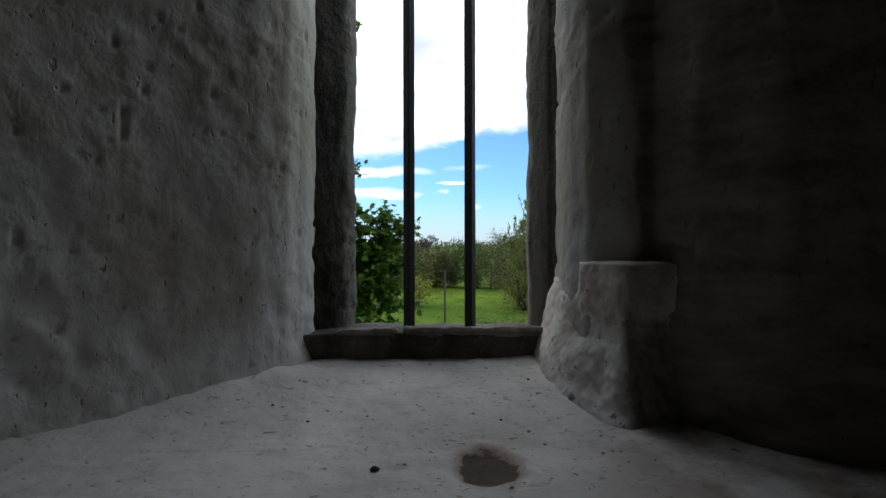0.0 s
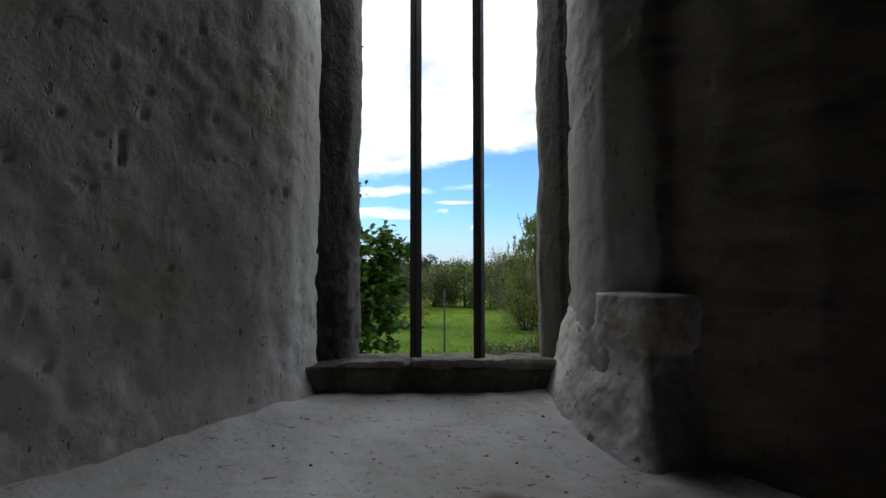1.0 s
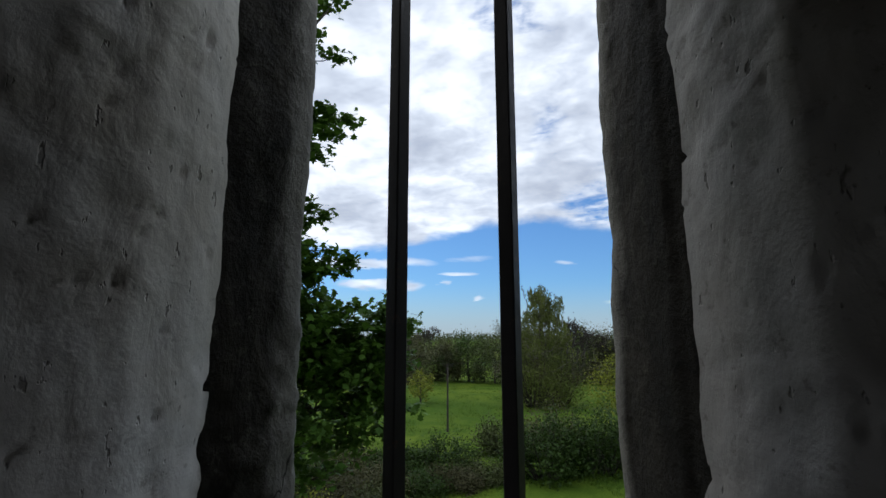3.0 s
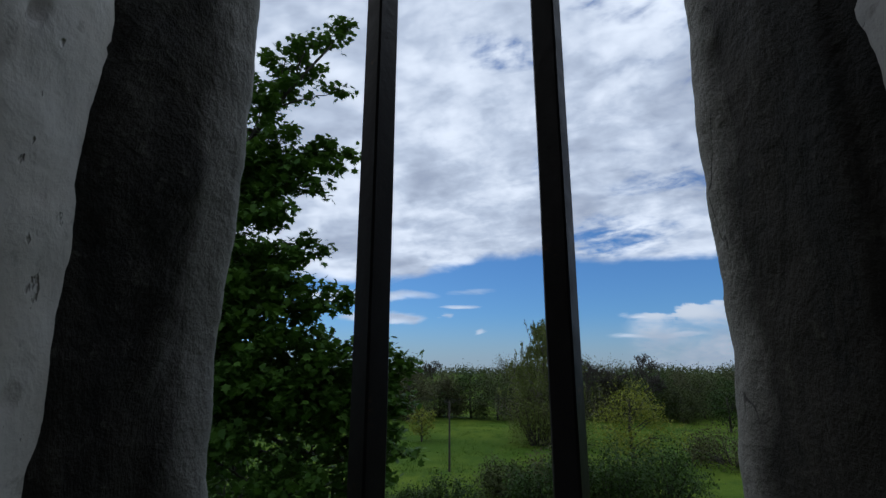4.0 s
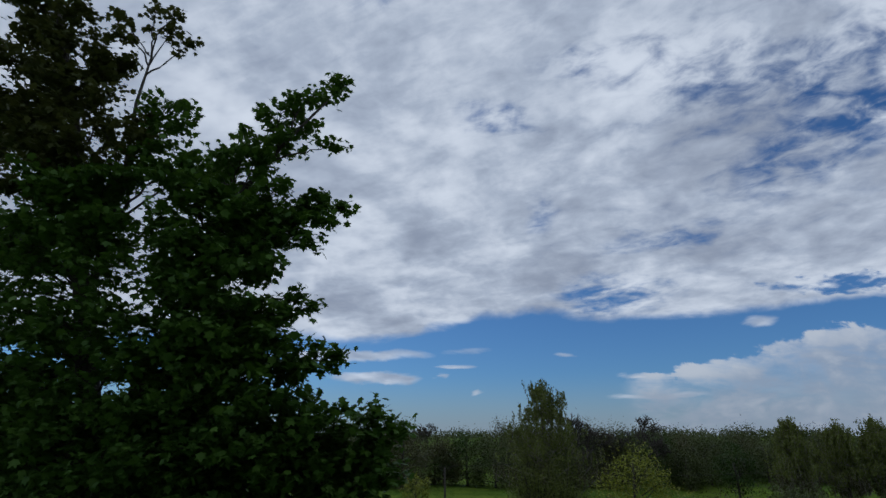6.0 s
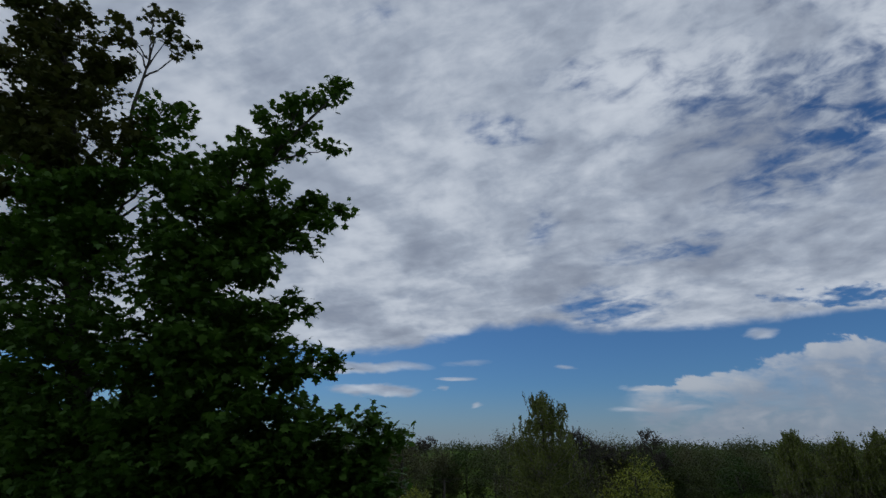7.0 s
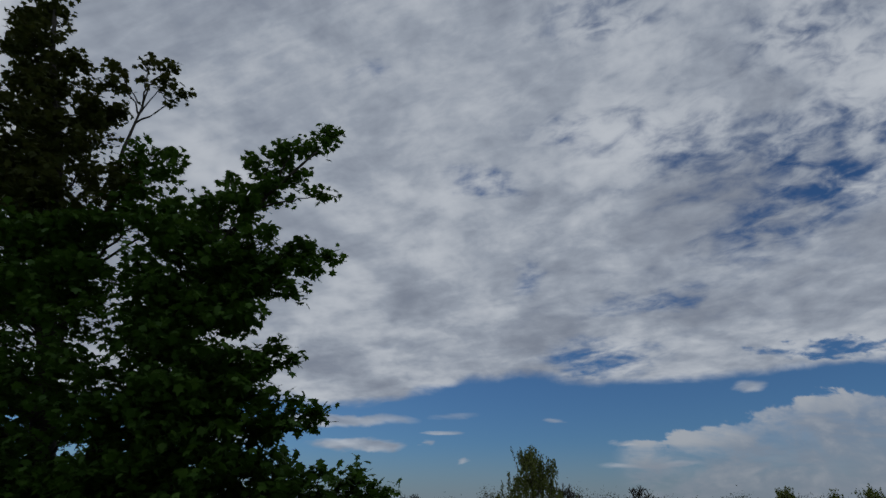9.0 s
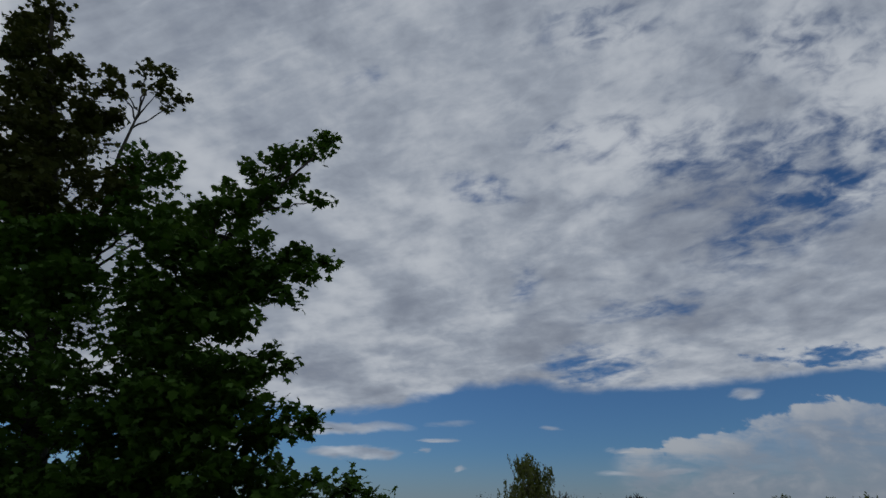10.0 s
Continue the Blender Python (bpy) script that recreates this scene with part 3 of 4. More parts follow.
def closing(name, label, *boxes):
    b = bmesh.new()
    for bx in boxes:
        box(b, *bx)
    return tagged(part(name, b, ROOM_PLASTER, None), label, kind="structure")


closing("wall_west", "old plastered room wall", (-3.2, -4.0, -1.0, -3.0, 1.135, 2.7))
closing("wall_east", "old plastered room wall", (3.0, -4.0, -1.0, 3.2, 1.135, 2.7))
closing("wall_south", "old plastered room wall", (-3.2, -4.2, -1.0, 3.2, -4.0, 2.7))
closing("room_floor", "dark stone room floor", (-3.2, -4.2, -1.2, 3.2, -0.61, -1.0))
closing("ceiling", "old plastered ceiling", (-3.2, -4.2, 2.7, 3.2, 1.135, 2.9))
closing("recess_ceiling", "flat plastered head of the window recess", (-1.95, -0.6, 2.03, 2.1, 1.135, 2.15))
closing("wall_breast", "old plastered wall under the recess", (-3.0, -0.605, -1.0, 3.0, -0.5, -0.04))
closing("wall_inner", "old plastered wall beside the recess", (-3.0, -0.7, -1.0, -1.7, -0.55, 2.7), (2.0, -0.7, -1.0, 3.0, -0.55, 2.7), (-1.7, -0.7, 2.05, 2.0, -0.55, 2.7))

# ---- outdoors: one sheet of meadow rising to far hills ----
GROUND = -7.0


def terrain(x, y):
    far = math.hypot(x, y)
    z = GROUND + 7.5 * smoothstep(95, 330, far) + 2.0 * smoothstep(300, 900, far)
    z += noise.fractal(Vector((x, y, 0)) * 0.02, 1.0, 2.0, 3) * 0.7 * smoothstep(20, 90, far)
    z += noise.noise(Vector((x, y, 3)) * 0.35) * 0.06
    return z


def make_ground():
    rad = np.concatenate((np.linspace(0, 70, 110), np.geomspace(71, 3000, 70)))
    na = 220
    verts = [(0, 0, GROUND)]
    for r in rad[1:]:
        for k in range(na):
            a = 2 * math.pi * k / na
            x, y = r * math.cos(a), r * math.sin(a)
            verts.append((x, y, terrain(x, y)))
    faces = [(0, 1 + k, 1 + (k + 1) % na) for k in range(na)]
    for j in range(len(rad) - 2):
        b = 1 + j * na
        for k in range(na):
            faces.append((b + k, b + na + k, b + na + (k + 1) % na, b + (k + 1) % na))
    return tagged(mesh_object("ground", verts, faces, GRASS), "green meadow rolling to low hills", kind="structure")


make_ground()

# ---- plants ----
MAPLE_LEAF = np.array([(0, -0.5, 0), (0.16, -0.36, 0.02), (0.46, -0.30, -0.04), (0.30, -0.08, 0.03), (0.50, 0.16, -0.06), (0.20, 0.16, 0.03),
                       (0.0, 0.55, -0.06), (-0.20, 0.16, 0.03), (-0.50, 0.16, -0.06), (-0.30, -0.08, 0.03), (-0.46, -0.30, -0.04), (-0.16, -0.36, 0.02)])
OVAL_LEAF = np.array([(0, -0.5, 0), (0.24, -0.12, 0.05), (0.2, 0.2, 0.03), (0, 0.5, -0.04), (-0.2, 0.2, 0.03), (-0.24, -0.12, 0.05)])


def leaves(name, places, size, shape, mat, parent, rng, droop=0.35):
    """One mesh of many leaves, each turned its own way."""
    places = np.asarray(places, float)
    n, k = len(places), len(shape)
    yaw, tilt, spin = rng.uniform(0, 2 * np.pi, n), rng.normal(droop, 0.5, n), rng.normal(0, 0.4, n)
    s = size * rng.uniform(0.65, 1.25, n)
    pts = shape[None] * s[:, None, None]
    cy, sy = np.cos(spin)[:, None], np.sin(spin)[:, None]
    x, y, z = pts[..., 0] * cy + pts[..., 2] * sy, pts[..., 1], pts[..., 2] * cy - pts[..., 0] * sy
    ct, st = np.cos(tilt)[:, None], np.sin(tilt)[:, None]
    y, z = y * ct + z * st, z * ct - y * st
    ca, sa = np.cos(yaw)[:, None], np.sin(yaw)[:, None]
    verts = np.stack([x * ca - y * sa, x * sa + y * ca, z], -1) + places[:, None]
    me = bpy.data.meshes.new(name)
    me.vertices.add(n * k)
    me.vertices.foreach_set("co", verts.ravel())
    me.loops.add(n * k)
    me.loops.foreach_set("vertex_index", np.arange(n * k, dtype=np.int32))
    me.polygons.add(n)
    me.polygons.foreach_set("loop_start", np.arange(0, n * k, k, dtype=np.int32))
    me.materials.append(mat)
    me.update(calc_edges=True)
    ob = new(name, me)
    ob.parent = parent
    return tagged(ob, kind="stuff")


def tubes(name, lines, mat, parent, sides=6):
    """One mesh of tapering branches. lines: lists of (point, radius)."""
    verts, faces = [], []
    for line in lines:
        first = len(verts)
        for k, (p, r) in enumerate(line):
            p = Vector(p)
            a, b = Vector(line[max(0, k - 1)][0]), Vector(line[min(len(line) - 1, k + 1)][0])
            d = (b - a).normalized()
            u = d.orthogonal().normalized()
            w = d.cross(u)
            for j in range(sides):
                t = 2 * math.pi * j / sides
                verts.append(p + (u * math.cos(t) + w * math.sin(t)) * r)
        for k in range(len(line) - 1):
            b = first + k * sides
            for j in range(sides):
                faces.append((b + j, b + (j + 1) % sides, b + sides + (j + 1) % sides, b + sides + j))
        faces.append(tuple(range(first + (len(line) - 1) * sides, first + len(line) * sides)))
    return mesh_object(name, verts, faces, mat, parent)


def bend(a, b, r0, r1, rng, sag=0.12, steps=8, wander=0.05):
    """A limb from a to b that leaves rising and wavers a little."""
    a, b = Vector(a), Vector(b)
    size = (b - a).length
    out = []
    off = Vector((rng.normal(), rng.normal(), rng.normal())) * wander * size
    for k in range(steps + 1):
        t = k / steps
        p = a.lerp(b, t) + off * math.sin(math.pi * t) + Vector((0, 0, sag * size * math.sin(math.pi * t)))
        p += Vector((rng.normal(), rng.normal(), rng.normal())) * 0.012 * size * (0 < k < steps)
        out.append((p, r0 + (r1 - r0) * t ** 0.8))
    return out

# ---- the great maple outside the window ----
def great_maple():
    rng = np.random.default_rng(11)
    tree = tagged(new("maple_tree"), "tall broad maple in full dark green leaf close to the tower", "tree")
    foot = GROUND - 0.2
    main = [(Vector((-6.2, 11.4, foot)), 0.42), (Vector((-6.25, 11.3, -4.0)), 0.34), (Vector((-6.4, 11.2, -1.0)), 0.27), (Vector((-6.5, 11.2, 1.0)), 0.22), (Vector((-6.9, 11.1, 2.6)), 0.18),
            (Vector((-7.26, 11.0, 3.9)), 0.15), (Vector((-7.5, 10.9, 5.4)), 0.12), (Vector((-8.4, 10.9, 8.0)), 0.09), (Vector((-9.6, 11.0, 11.0)), 0.06), (Vector((-10.8, 11.2, 14.5)), 0.025)]
    second = [(Vector((-6.2, 11.3, -3.0)), 0.24), (Vector((-5.8, 11.1, -0.6)), 0.2), (Vector((-5.6, 11.0, 1.1)), 0.17), (Vector((-5.4, 10.8, 2.1)), 0.14), (Vector((-4.9, 10.6, 2.7)), 0.11),
              (Vector((-4.4, 10.3, 3.9)), 0.08), (Vector((-3.9, 10.1, 5.0)), 0.055), (Vector((-3.0, 10.0, 6.3)), 0.035), (Vector((-2.3, 10.0, 7.2)), 0.02)]
    shoot = [(Vector((-6.9, 11.0, 2.6)), 0.10), (Vector((-6.7, 10.7, 4.4)), 0.075), (Vector((-6.55, 10.6, 6.0)), 0.055), (Vector((-6.6, 10.5, 7.5)), 0.038), (Vector((-6.52, 10.5, 8.75)), 0.022)]
    low = [(Vector((-6.2, 11.3, -4.5)), 0.2), (Vector((-4.8, 11.2, -3.0)), 0.14), (Vector((-3.4, 11.2, -1.6)), 0.08), (Vector((-1.9, 11.0, -0.5)), 0.03)]
    tubes("trunk", [main], BARK, tree, 10)
    for stem, sides in ((second, 9), (shoot, 7), (low, 7)):
        tubes("bough", [stem], BARK, tree, sides)
    spots = {"dark": [], "bronze": []}
    fine = []

    def nearest(line, tip, rise):
        """The place on a stem from which a limb to that tip would spring."""
        best = None
        for (a, _), (b, _) in zip(line, line[1:]):
            for k in range(6):
                p = a.lerp(b, k / 5)
                score = (p - tip).length + 1.6 * abs((tip.z - rise) - p.z)
                if best is None or score < best[0]:
                    best = (score, p)
        return best[1]

    def tuft(p, way, count, kind, reach):
        """A whorl of leaves round the end of a twig."""
        for _ in range(count):
            q = Vector(rng.normal(0, 1, 3)) * reach
            q.z *= 0.62
            spots[kind].append(p + q + way * (reach * rng.random()))

    def limb(tip, stem, rise=1.0, bushy=1.0, kind="dark", width=1.0, start=0.35, leaf=7):
        tip = Vector(tip)
        root = nearest(stem, tip, rise)
        size = (tip - root).length
        line = bend(root, tip, 0.012 + 0.011 * size, 0.006, rng, 0.06, 10, 0.06)
        tubes("limb", [line], BARK, tree, 5)
        ahead = (tip - root).normalized()
        count = max(4, int(size * (1 - start) * 7.0 * bushy))
        for k in range(count):
            t = start + (1 - start) * (k + rng.random()) / count
            j = min(9, int(t * 10))
            p = line[j][0].lerp(line[j + 1][0], t * 10 - j)
            way = Vector(rng.normal(0, 1, 3))
            way.z = way.z * 0.45 + 0.1
            way = (way.normalized() + ahead * 0.8).normalized()
            end = p + way * ((0.16 + 0.62 * (1 - t) + 0.22 * rng.random()) * width)
            fine.append([(p, 0.008), (p.lerp(end, 0.5) + Vector((0, 0, 0.02)), 0.006), (end, 0.003)])
            for f in (0.55, 1.0):
                tuft(p.lerp(end, f), way, int(leaf * rng.uniform(0.6, 1.5)), kind, 0.105)
        tuft(tip, ahead, leaf + 3, kind, 0.09)

    # the arm that reaches highest over the open side, and the sprays along its back
    for tip in ((-1.96, 10.0, 7.60), (-2.55, 10.0, 7.25), (-2.95, 9.9, 7.05), (-3.54, 10.1, 6.80), (-3.93, 9.9, 6.40), (-4.25, 10.0, 5.95), (-3.03, 9.8, 6.2), (-3.47, 9.7, 5.7), (-2.7, 10.1, 6.6), (-3.3, 10.2, 6.3), (-3.8, 9.9, 5.8)):
        limb(tip, second, 1.0, 1.25, width=0.55, start=0.3, leaf=9)
    limb((-2.02, 10.0, 6.12), second, 0.3, 0.7, width=0.3, start=0.68)
    for tip in ((-1.85, 9.9, 4.72), (-2.23, 9.8, 4.85), (-2.0, 9.6, 4.28), (-2.3, 9.7, 3.95), (-2.71, 9.5, 4.27), (-2.9, 9.6, 5.0), (-3.2, 9.7, 4.6), (-2.19, 9.7, 2.72), (-2.44, 9.6, 2.95), (-2.55, 9.4, 2.56), (-2.76, 9.4, 3.33), (-3.2, 9.6, 3.7)):
        limb(tip, second, 0.7, 1.5, width=0.6, start=0.35, leaf=9)
    for tip in ((-1.6, 9.6, 1.88), (-2.0, 9.5, 2.05), (-1.72, 9.5, 1.66), (-2.11, 9.4, 1.66), (-2.45, 9.3, 1.81)):
        limb(tip, second, 0.2, 1.1, width=0.55, start=0.5)
    for tip in ((-1.53, 9.8, 1.02), (-1.14, 10.0, 0.92), (-0.58, 10.4, 0.72), (-0.78, 10.2, 0.84), (-1.16, 10.0, 0.62), (-1.81, 9.6, 0.84), (-2.17, 9.5, 1.05), (-1.0, 10.2, 0.33), (-1.42, 10.0, 0.3), (-0.73, 10.4, -0.05), (-1.81, 9.8, 0.2),
                (-2.29, 9.6, 0.45), (-1.12, 10, -0.1), (-1.0, 10.6, -0.7), (-0.6, 10.8, -0.9), (-1.5, 10.4, -1.0), (-1.3, 10.3, -0.5), (-2.0, 10.1, -0.6), (-2.6, 10.0, -0.9), (-1.7, 10.7, -1.5), (-2.4, 9.9, -0.1), (-0.9, 10.2, 0.1), (-1.6, 9.9, 0.6), (-2.6, 9.7, 1.2), (-3.0, 9.8, 0.8), (-3.4, 9.9, 1.3), (-2.3, 9.7, 1.45), (-1.0, 10.5, -1.3), (-1.9, 10.3, -1.9), (-2.6, 10.2, -1.7), (-1.5, 10.2, -0.1), (-2.1, 10.0, -1.2), (-0.8, 10.5, -0.4)):
        limb(tip, low, 0.5, 1.35, width=0.6, start=0.4, leaf=9)
    # the inner crown, dense and dark
    for tip in ((-5.32, 10.2, 7.15), (-5.62, 10.1, 7.1), (-5.28, 9.9, 6.5), (-6.06, 10.2, 6.8), (-6.61, 10.3, 6.85), (-5.5, 9.8, 6.0), (-4.7, 9.7, 5.4), (-7.05, 10.4, 6.7), (-5.9, 10.0, 6.3), (-6.4, 10.1, 6.1), (-5.0, 9.9, 5.8)):
        limb(tip, shoot, 1.2, 1.0, "bronze" if tip[0] < -5.8 else "dark", 0.62, leaf=10)
    for tip in ((-4.02, 9.6, 4.81), (-3.38, 9.4, 4.37), (-4.46, 9.5, 4.64), (-5.15, 9.7, 5.09), (-4.55, 9.4, 3.83), (-3.7, 9.3, 3.59), (-3.1, 9.3, 3.3), (-5.0, 9.6, 4.24), (-3.95, 9.3, 2.9), (-3.23, 9.2, 2.59), (-2.73, 9.2, 2.14), (-4.54, 9.5, 3.15),
                (-3.5, 9.2, 2.06), (-2.9, 9.2, 1.55), (-4.14, 9.4, 2.18), (-3.59, 9.3, 1.39), (-3.09, 9.3, 0.9), (-2.7, 9.3, 1.06), (-4.03, 9.5, 1.0)):
        limb(tip, second, 0.8, 2.0, leaf=11, width=0.9, start=0.25)
    for tip in ((-4.57, 9.7, 0.5), (-3.67, 9.5, 0.44), (-3.07, 9.5, 0.28), (-2.65, 9.4, 0.51), (-5.49, 10, 0.3), (-6.55, 10.3, 0.4), (-6.19, 10.3, -0.1), (-4.95, 10, 0.0), (-3.6, 9.6, -0.5), (-4.4, 9.8, -0.9), (-5.4, 10.1, -1.2), (-3.0, 9.8, -1.3), (-7.4, 10.6, -0.3), (-8.4, 10.8, 0.2), (-7.9, 10.7, -1.2), (-6.0, 10.3, 0.8), (-7.0, 10.6, 0.7), (-8.0, 10.8, 0.9), (-5.0, 10.0, 0.9), (-9.0, 11.0, 0.6)):
        limb(tip, low, 0.8, 2.0, leaf=11, width=1.0, start=0.2)
    # sparse lower limbs with the sky between them
    for tip in ((-6.01, 9.8, 5.38), (-6.66, 9.9, 5.19), (-7.38, 10, 5.23), (-8.28, 10.2, 5.59), (-6.0, 9.8, 4.3), (-7.21, 10, 4.3), (-8.14, 10.3, 4.53), (-6.6, 10.0, 4.6), (-7.8, 10.2, 5.0)):
        limb(tip, main, 0.8, 2.0, width=0.85, leaf=11, start=0.2)
    for tip in ((-5.68, 9.8, 3.56), (-6.8, 10.1, 3.66), (-7.73, 10.4, 3.65), (-5.62, 9.9, 2.67), (-6.84, 10.2, 2.75), (-7.76, 10.5, 2.82), (-7.05, 10.4, 2.08), (-5.71, 10, 2.01), (-7.42, 10.6, 1.52), (-6.33, 10.3, 1.49), (-4.97, 9.8, 1.71), (-5.07, 9.7, 2.43), (-6.66, 10.4, 1.0),
                (-8.5, 10.8, 2.0), (-8.8, 10.8, 3.2), (-9.2, 11.0, 1.0), (-9.6, 11.0, 4.2)):
        limb(tip, main, 0.5, 1.6, width=0.9, leaf=8, start=0.2)
    # the bare-stemmed shoot
    for tip in ((-5.66, 10.4, 9.1), (-6.05, 10.4, 9.85), (-6.62, 10.4, 10.05), (-7.5, 10.5, 9.95), (-7.45, 10.5, 9.4), (-6.2, 10.4, 9.4)):
        limb(tip, shoot, 0.9, 0.8, "bronze", 0.32, 0.62, 6)
    # the high crown round the main stem
    for tip in ((-7.2, 10.6, 8.75), (-7.91, 10.6, 8.95), (-8.75, 10.8, 10.4), (-8.9, 10.7, 9.3), (-9.13, 10.6, 8.5), (-9.94, 11, 10.3), (-10.72, 11, 11.0), (-11.02, 11.2, 12.4), (-10.5, 11.2, 12.7), (-12.1, 11.3, 14.2), (-9.34, 10.6, 7.6), (-8.3, 10.4, 7.3), (-8.27, 10.3, 6.45), (-7.45, 10.2, 6.3),
                (-11.4, 11.4, 14.8), (-10.4, 11, 11.5), (-9.6, 10.8, 9.6), (-10.2, 10.9, 9.0), (-8.2, 10.5, 8.2), (-7.6, 10.5, 7.8), (-8.9, 10.7, 6.8), (-9.8, 10.9, 6.8), (-10.4, 11.0, 7.8), (-9.2, 10.8, 5.6)):
        limb(tip, main, 1.3, 2.1, "bronze", 0.8, leaf=12, start=0.25)
    # the far side of the crown
    for k in range(74):
        x, back = rng.uniform(-10.5, -3.4), rng.uniform(0.2, 2.4)
        ceiling = float(np.interp(x, [-10.5, -9.0, -8.0, -6.8, -5.2, -4.3, -3.4], [11.0, 8.2, 6.5, 6.0, 6.0, 5.0, 4.4]))
        z = -0.6 + (ceiling + 0.6) * rng.random() ** 1.15
        deep = 1 + back / 9.0
        limb((x * deep, 10.6 + back, 0.5 + (z - 0.5) * deep), main if x < -5.4 else second, 0.9, 1.3, "bronze" if x < -7 and z > 5 else "dark", 0.9, 0.3, 10)
    tubes("twig", fine, BARK, tree, 3)
    tagged(tree.children[-1], kind="stuff")
    leaves("foliage", spots["dark"], 0.15, MAPLE_LEAF, MAPLE, tree, rng)
    leaves("foliage", spots["bronze"], 0.15, MAPLE_LEAF, BRONZE, tree, rng)


great_maple()


# ---- smaller trees, hedges and bushes ----
def crown_tree(name, label, x, y, top, width, mat, leaf, count, seed, trunk_share=0.25, tall=1.0, bark=BARK, upright=0.35, limbs=16):
    """A broadleaf tree: trunk, limbs that fork from it, and a crown of leaf clumps round the limb ends."""
    rng = np.random.default_rng(seed)
    z0 = terrain(x, y) - 0.1
    tree = tagged(new(name), label, "tree")
    height = top - z0
    stem = [((x, y, z0), 0.03 * height), ((x + 0.02 * height * rng.normal(), y, z0 + height * 0.45), 0.02 * height), ((x + 0.02 * height * rng.normal(), y, z0 + height * 0.93), 0.004 * height)]
    tubes("trunk", [stem], bark, tree, 7)
    lines, spots = [], []
    per = max(1, count // (limbs * 5))
    for k in range(limbs):
        t = trunk_share + (0.97 - trunk_share) * (k + 0.5) / limbs
        a = 2.4 * k + rng.normal() * 0.4
        reach = width / 2 * (math.sin(math.pi * min(1.0, (t - trunk_share) / (1.02 - trunk_share)) ** 0.75) ** 0.6 + 0.06) * rng.uniform(0.8, 1.12)
        root = Vector((x, y, z0 + height * max(0.12, t - 0.22)))
        tip = Vector((x + math.cos(a) * reach, y + math.sin(a) * reach, z0 + height * min(0.985, t + upright * 0.12 * rng.random())))
        line = bend(root, tip, 0.009 * height, 0.002 * height, rng, 0.1, 6)
        lines.append(line)
        for _ in range(5):
            p = line[rng.integers(3, 7)][0] + Vector(rng.normal(0, 1, 3)) * width * 0.05
            lines.append([(line[3][0], 0.003 * height), (p, 0.001 * height)])
            for _ in range(per):
                q = Vector(rng.normal(0, 1, 3)) * width * 0.068
                q.z *= 0.9 + upright
                spots.append(p + q)
    tubes("limb", lines, bark, tree, 4)
    tagged(tree.children[-1], kind="stuff")
    leaves("crown", spots, leaf, OVAL_LEAF, mat, tree, rng)
    return tree


def poplar(name, label, x, y, top, width, seed, base_mat=POPLAR):
    """A poplar: steep limbs, brown twiggy skirt, tufts of leaves standing upright."""
    rng = np.random.default_rng(seed)
    z0 = terrain(x, y) - 0.1
    tree = tagged(new(name), label, "tree")
    h = top - z0
    tubes("trunk", [[((x, y, z0), 0.25), ((x, y, z0 + h * 0.5), 0.15), ((x, y, top - 0.3), 0.03)]], BARK, tree, 7)
    lines, spots, low = [], [], []
    for k in range(95):
        t = rng.uniform(0.06, 0.95)
        a = rng.uniform(0, 2 * math.pi)
        reach = width / 2 * min(1.0, 1.2 * (1 - t) ** 0.6) * rng.uniform(0.35, 1.0)
        up = h * rng.uniform(0.10, 0.2)
        root = Vector((x, y, z0 + h * t * 0.8))
        tip = Vector((x + math.cos(a) * reach, y + math.sin(a) * reach, min(top, root.z + up)))
        lines.append(bend(root, tip, 0.05, 0.012, rng, -0.08, 5))
        for _ in range(9):
            f = rng.uniform(0.5, 1.05)
            p = root.lerp(tip, f) + Vector((rng.normal() * 0.35, rng.normal() * 0.35, 0))
            end = p + Vector((rng.normal() * 0.18, rng.normal() * 0.18, rng.uniform(0.7, 1.6)))
            lines.append([(p, 0.016), (end, 0.006)])
            for _ in range(26 if t > 0.3 else 18):
                g = rng.random()
                (spots if t > 0.25 else low).append(p.lerp(end, g) + Vector(rng.normal(0, 0.08, 3)))
    spots += [Vector((x, y, top - 1.2 * rng.random())) + Vector(rng.normal(0, 0.14, 3)) for _ in range(60)]
    tubes("limb", lines, TWIG, tree, 3)
    tagged(tree.children[-1], kind="stuff")
    leaves("crown", spots, 0.22, OVAL_LEAF, base_mat, tree, rng, 1.2)
    leaves("skirt", low, 0.2, OVAL_LEAF, BRAMBLE, tree, rng, 1.0)


def bare_tree(x, y, top, width, seed):
    rng = np.random.default_rng(seed)
    z0 = terrain(x, y) - 0.1
    tree = tagged(new("bare_tree"), "leafless grey tree on the skyline", "tree", "bare trees on the skyline")
    lines = []

    def grow(p, d, long, r, depth):
        q = p + d * long
        lines.append([(p, r), (p.lerp(q, 0.5) + Vector(rng.normal(0, 0.04, 3)) * long, r * 0.85), (q, r * 0.65)])
        if depth:
            for _ in range(3 if depth > 1 else 4):
                n = (d + Vector(rng.normal(0, 0.55, 3)) + Vector((0, 0, 0.15))).normalized()
                grow(p.lerp(q, rng.uniform(0.55, 1.0)), n, long * rng.uniform(0.6, 0.8), max(0.055, r * 0.6), depth - 1)

    h = top - z0
    grow(Vector((x, y, z0)), Vector((0, 0, 1)), h * 0.36, h * 0.022, 6)
    high = max(line[-1][0].z for line in lines)
    k = h / (high - z0)
    lines = [[(Vector((x + (p.x - x) * k, y + (p.y - y) * k, z0 + (p.z - z0) * k)), r) for p, r in line] for line in lines]
    tubes("branch", lines, BARK, tree, 3)


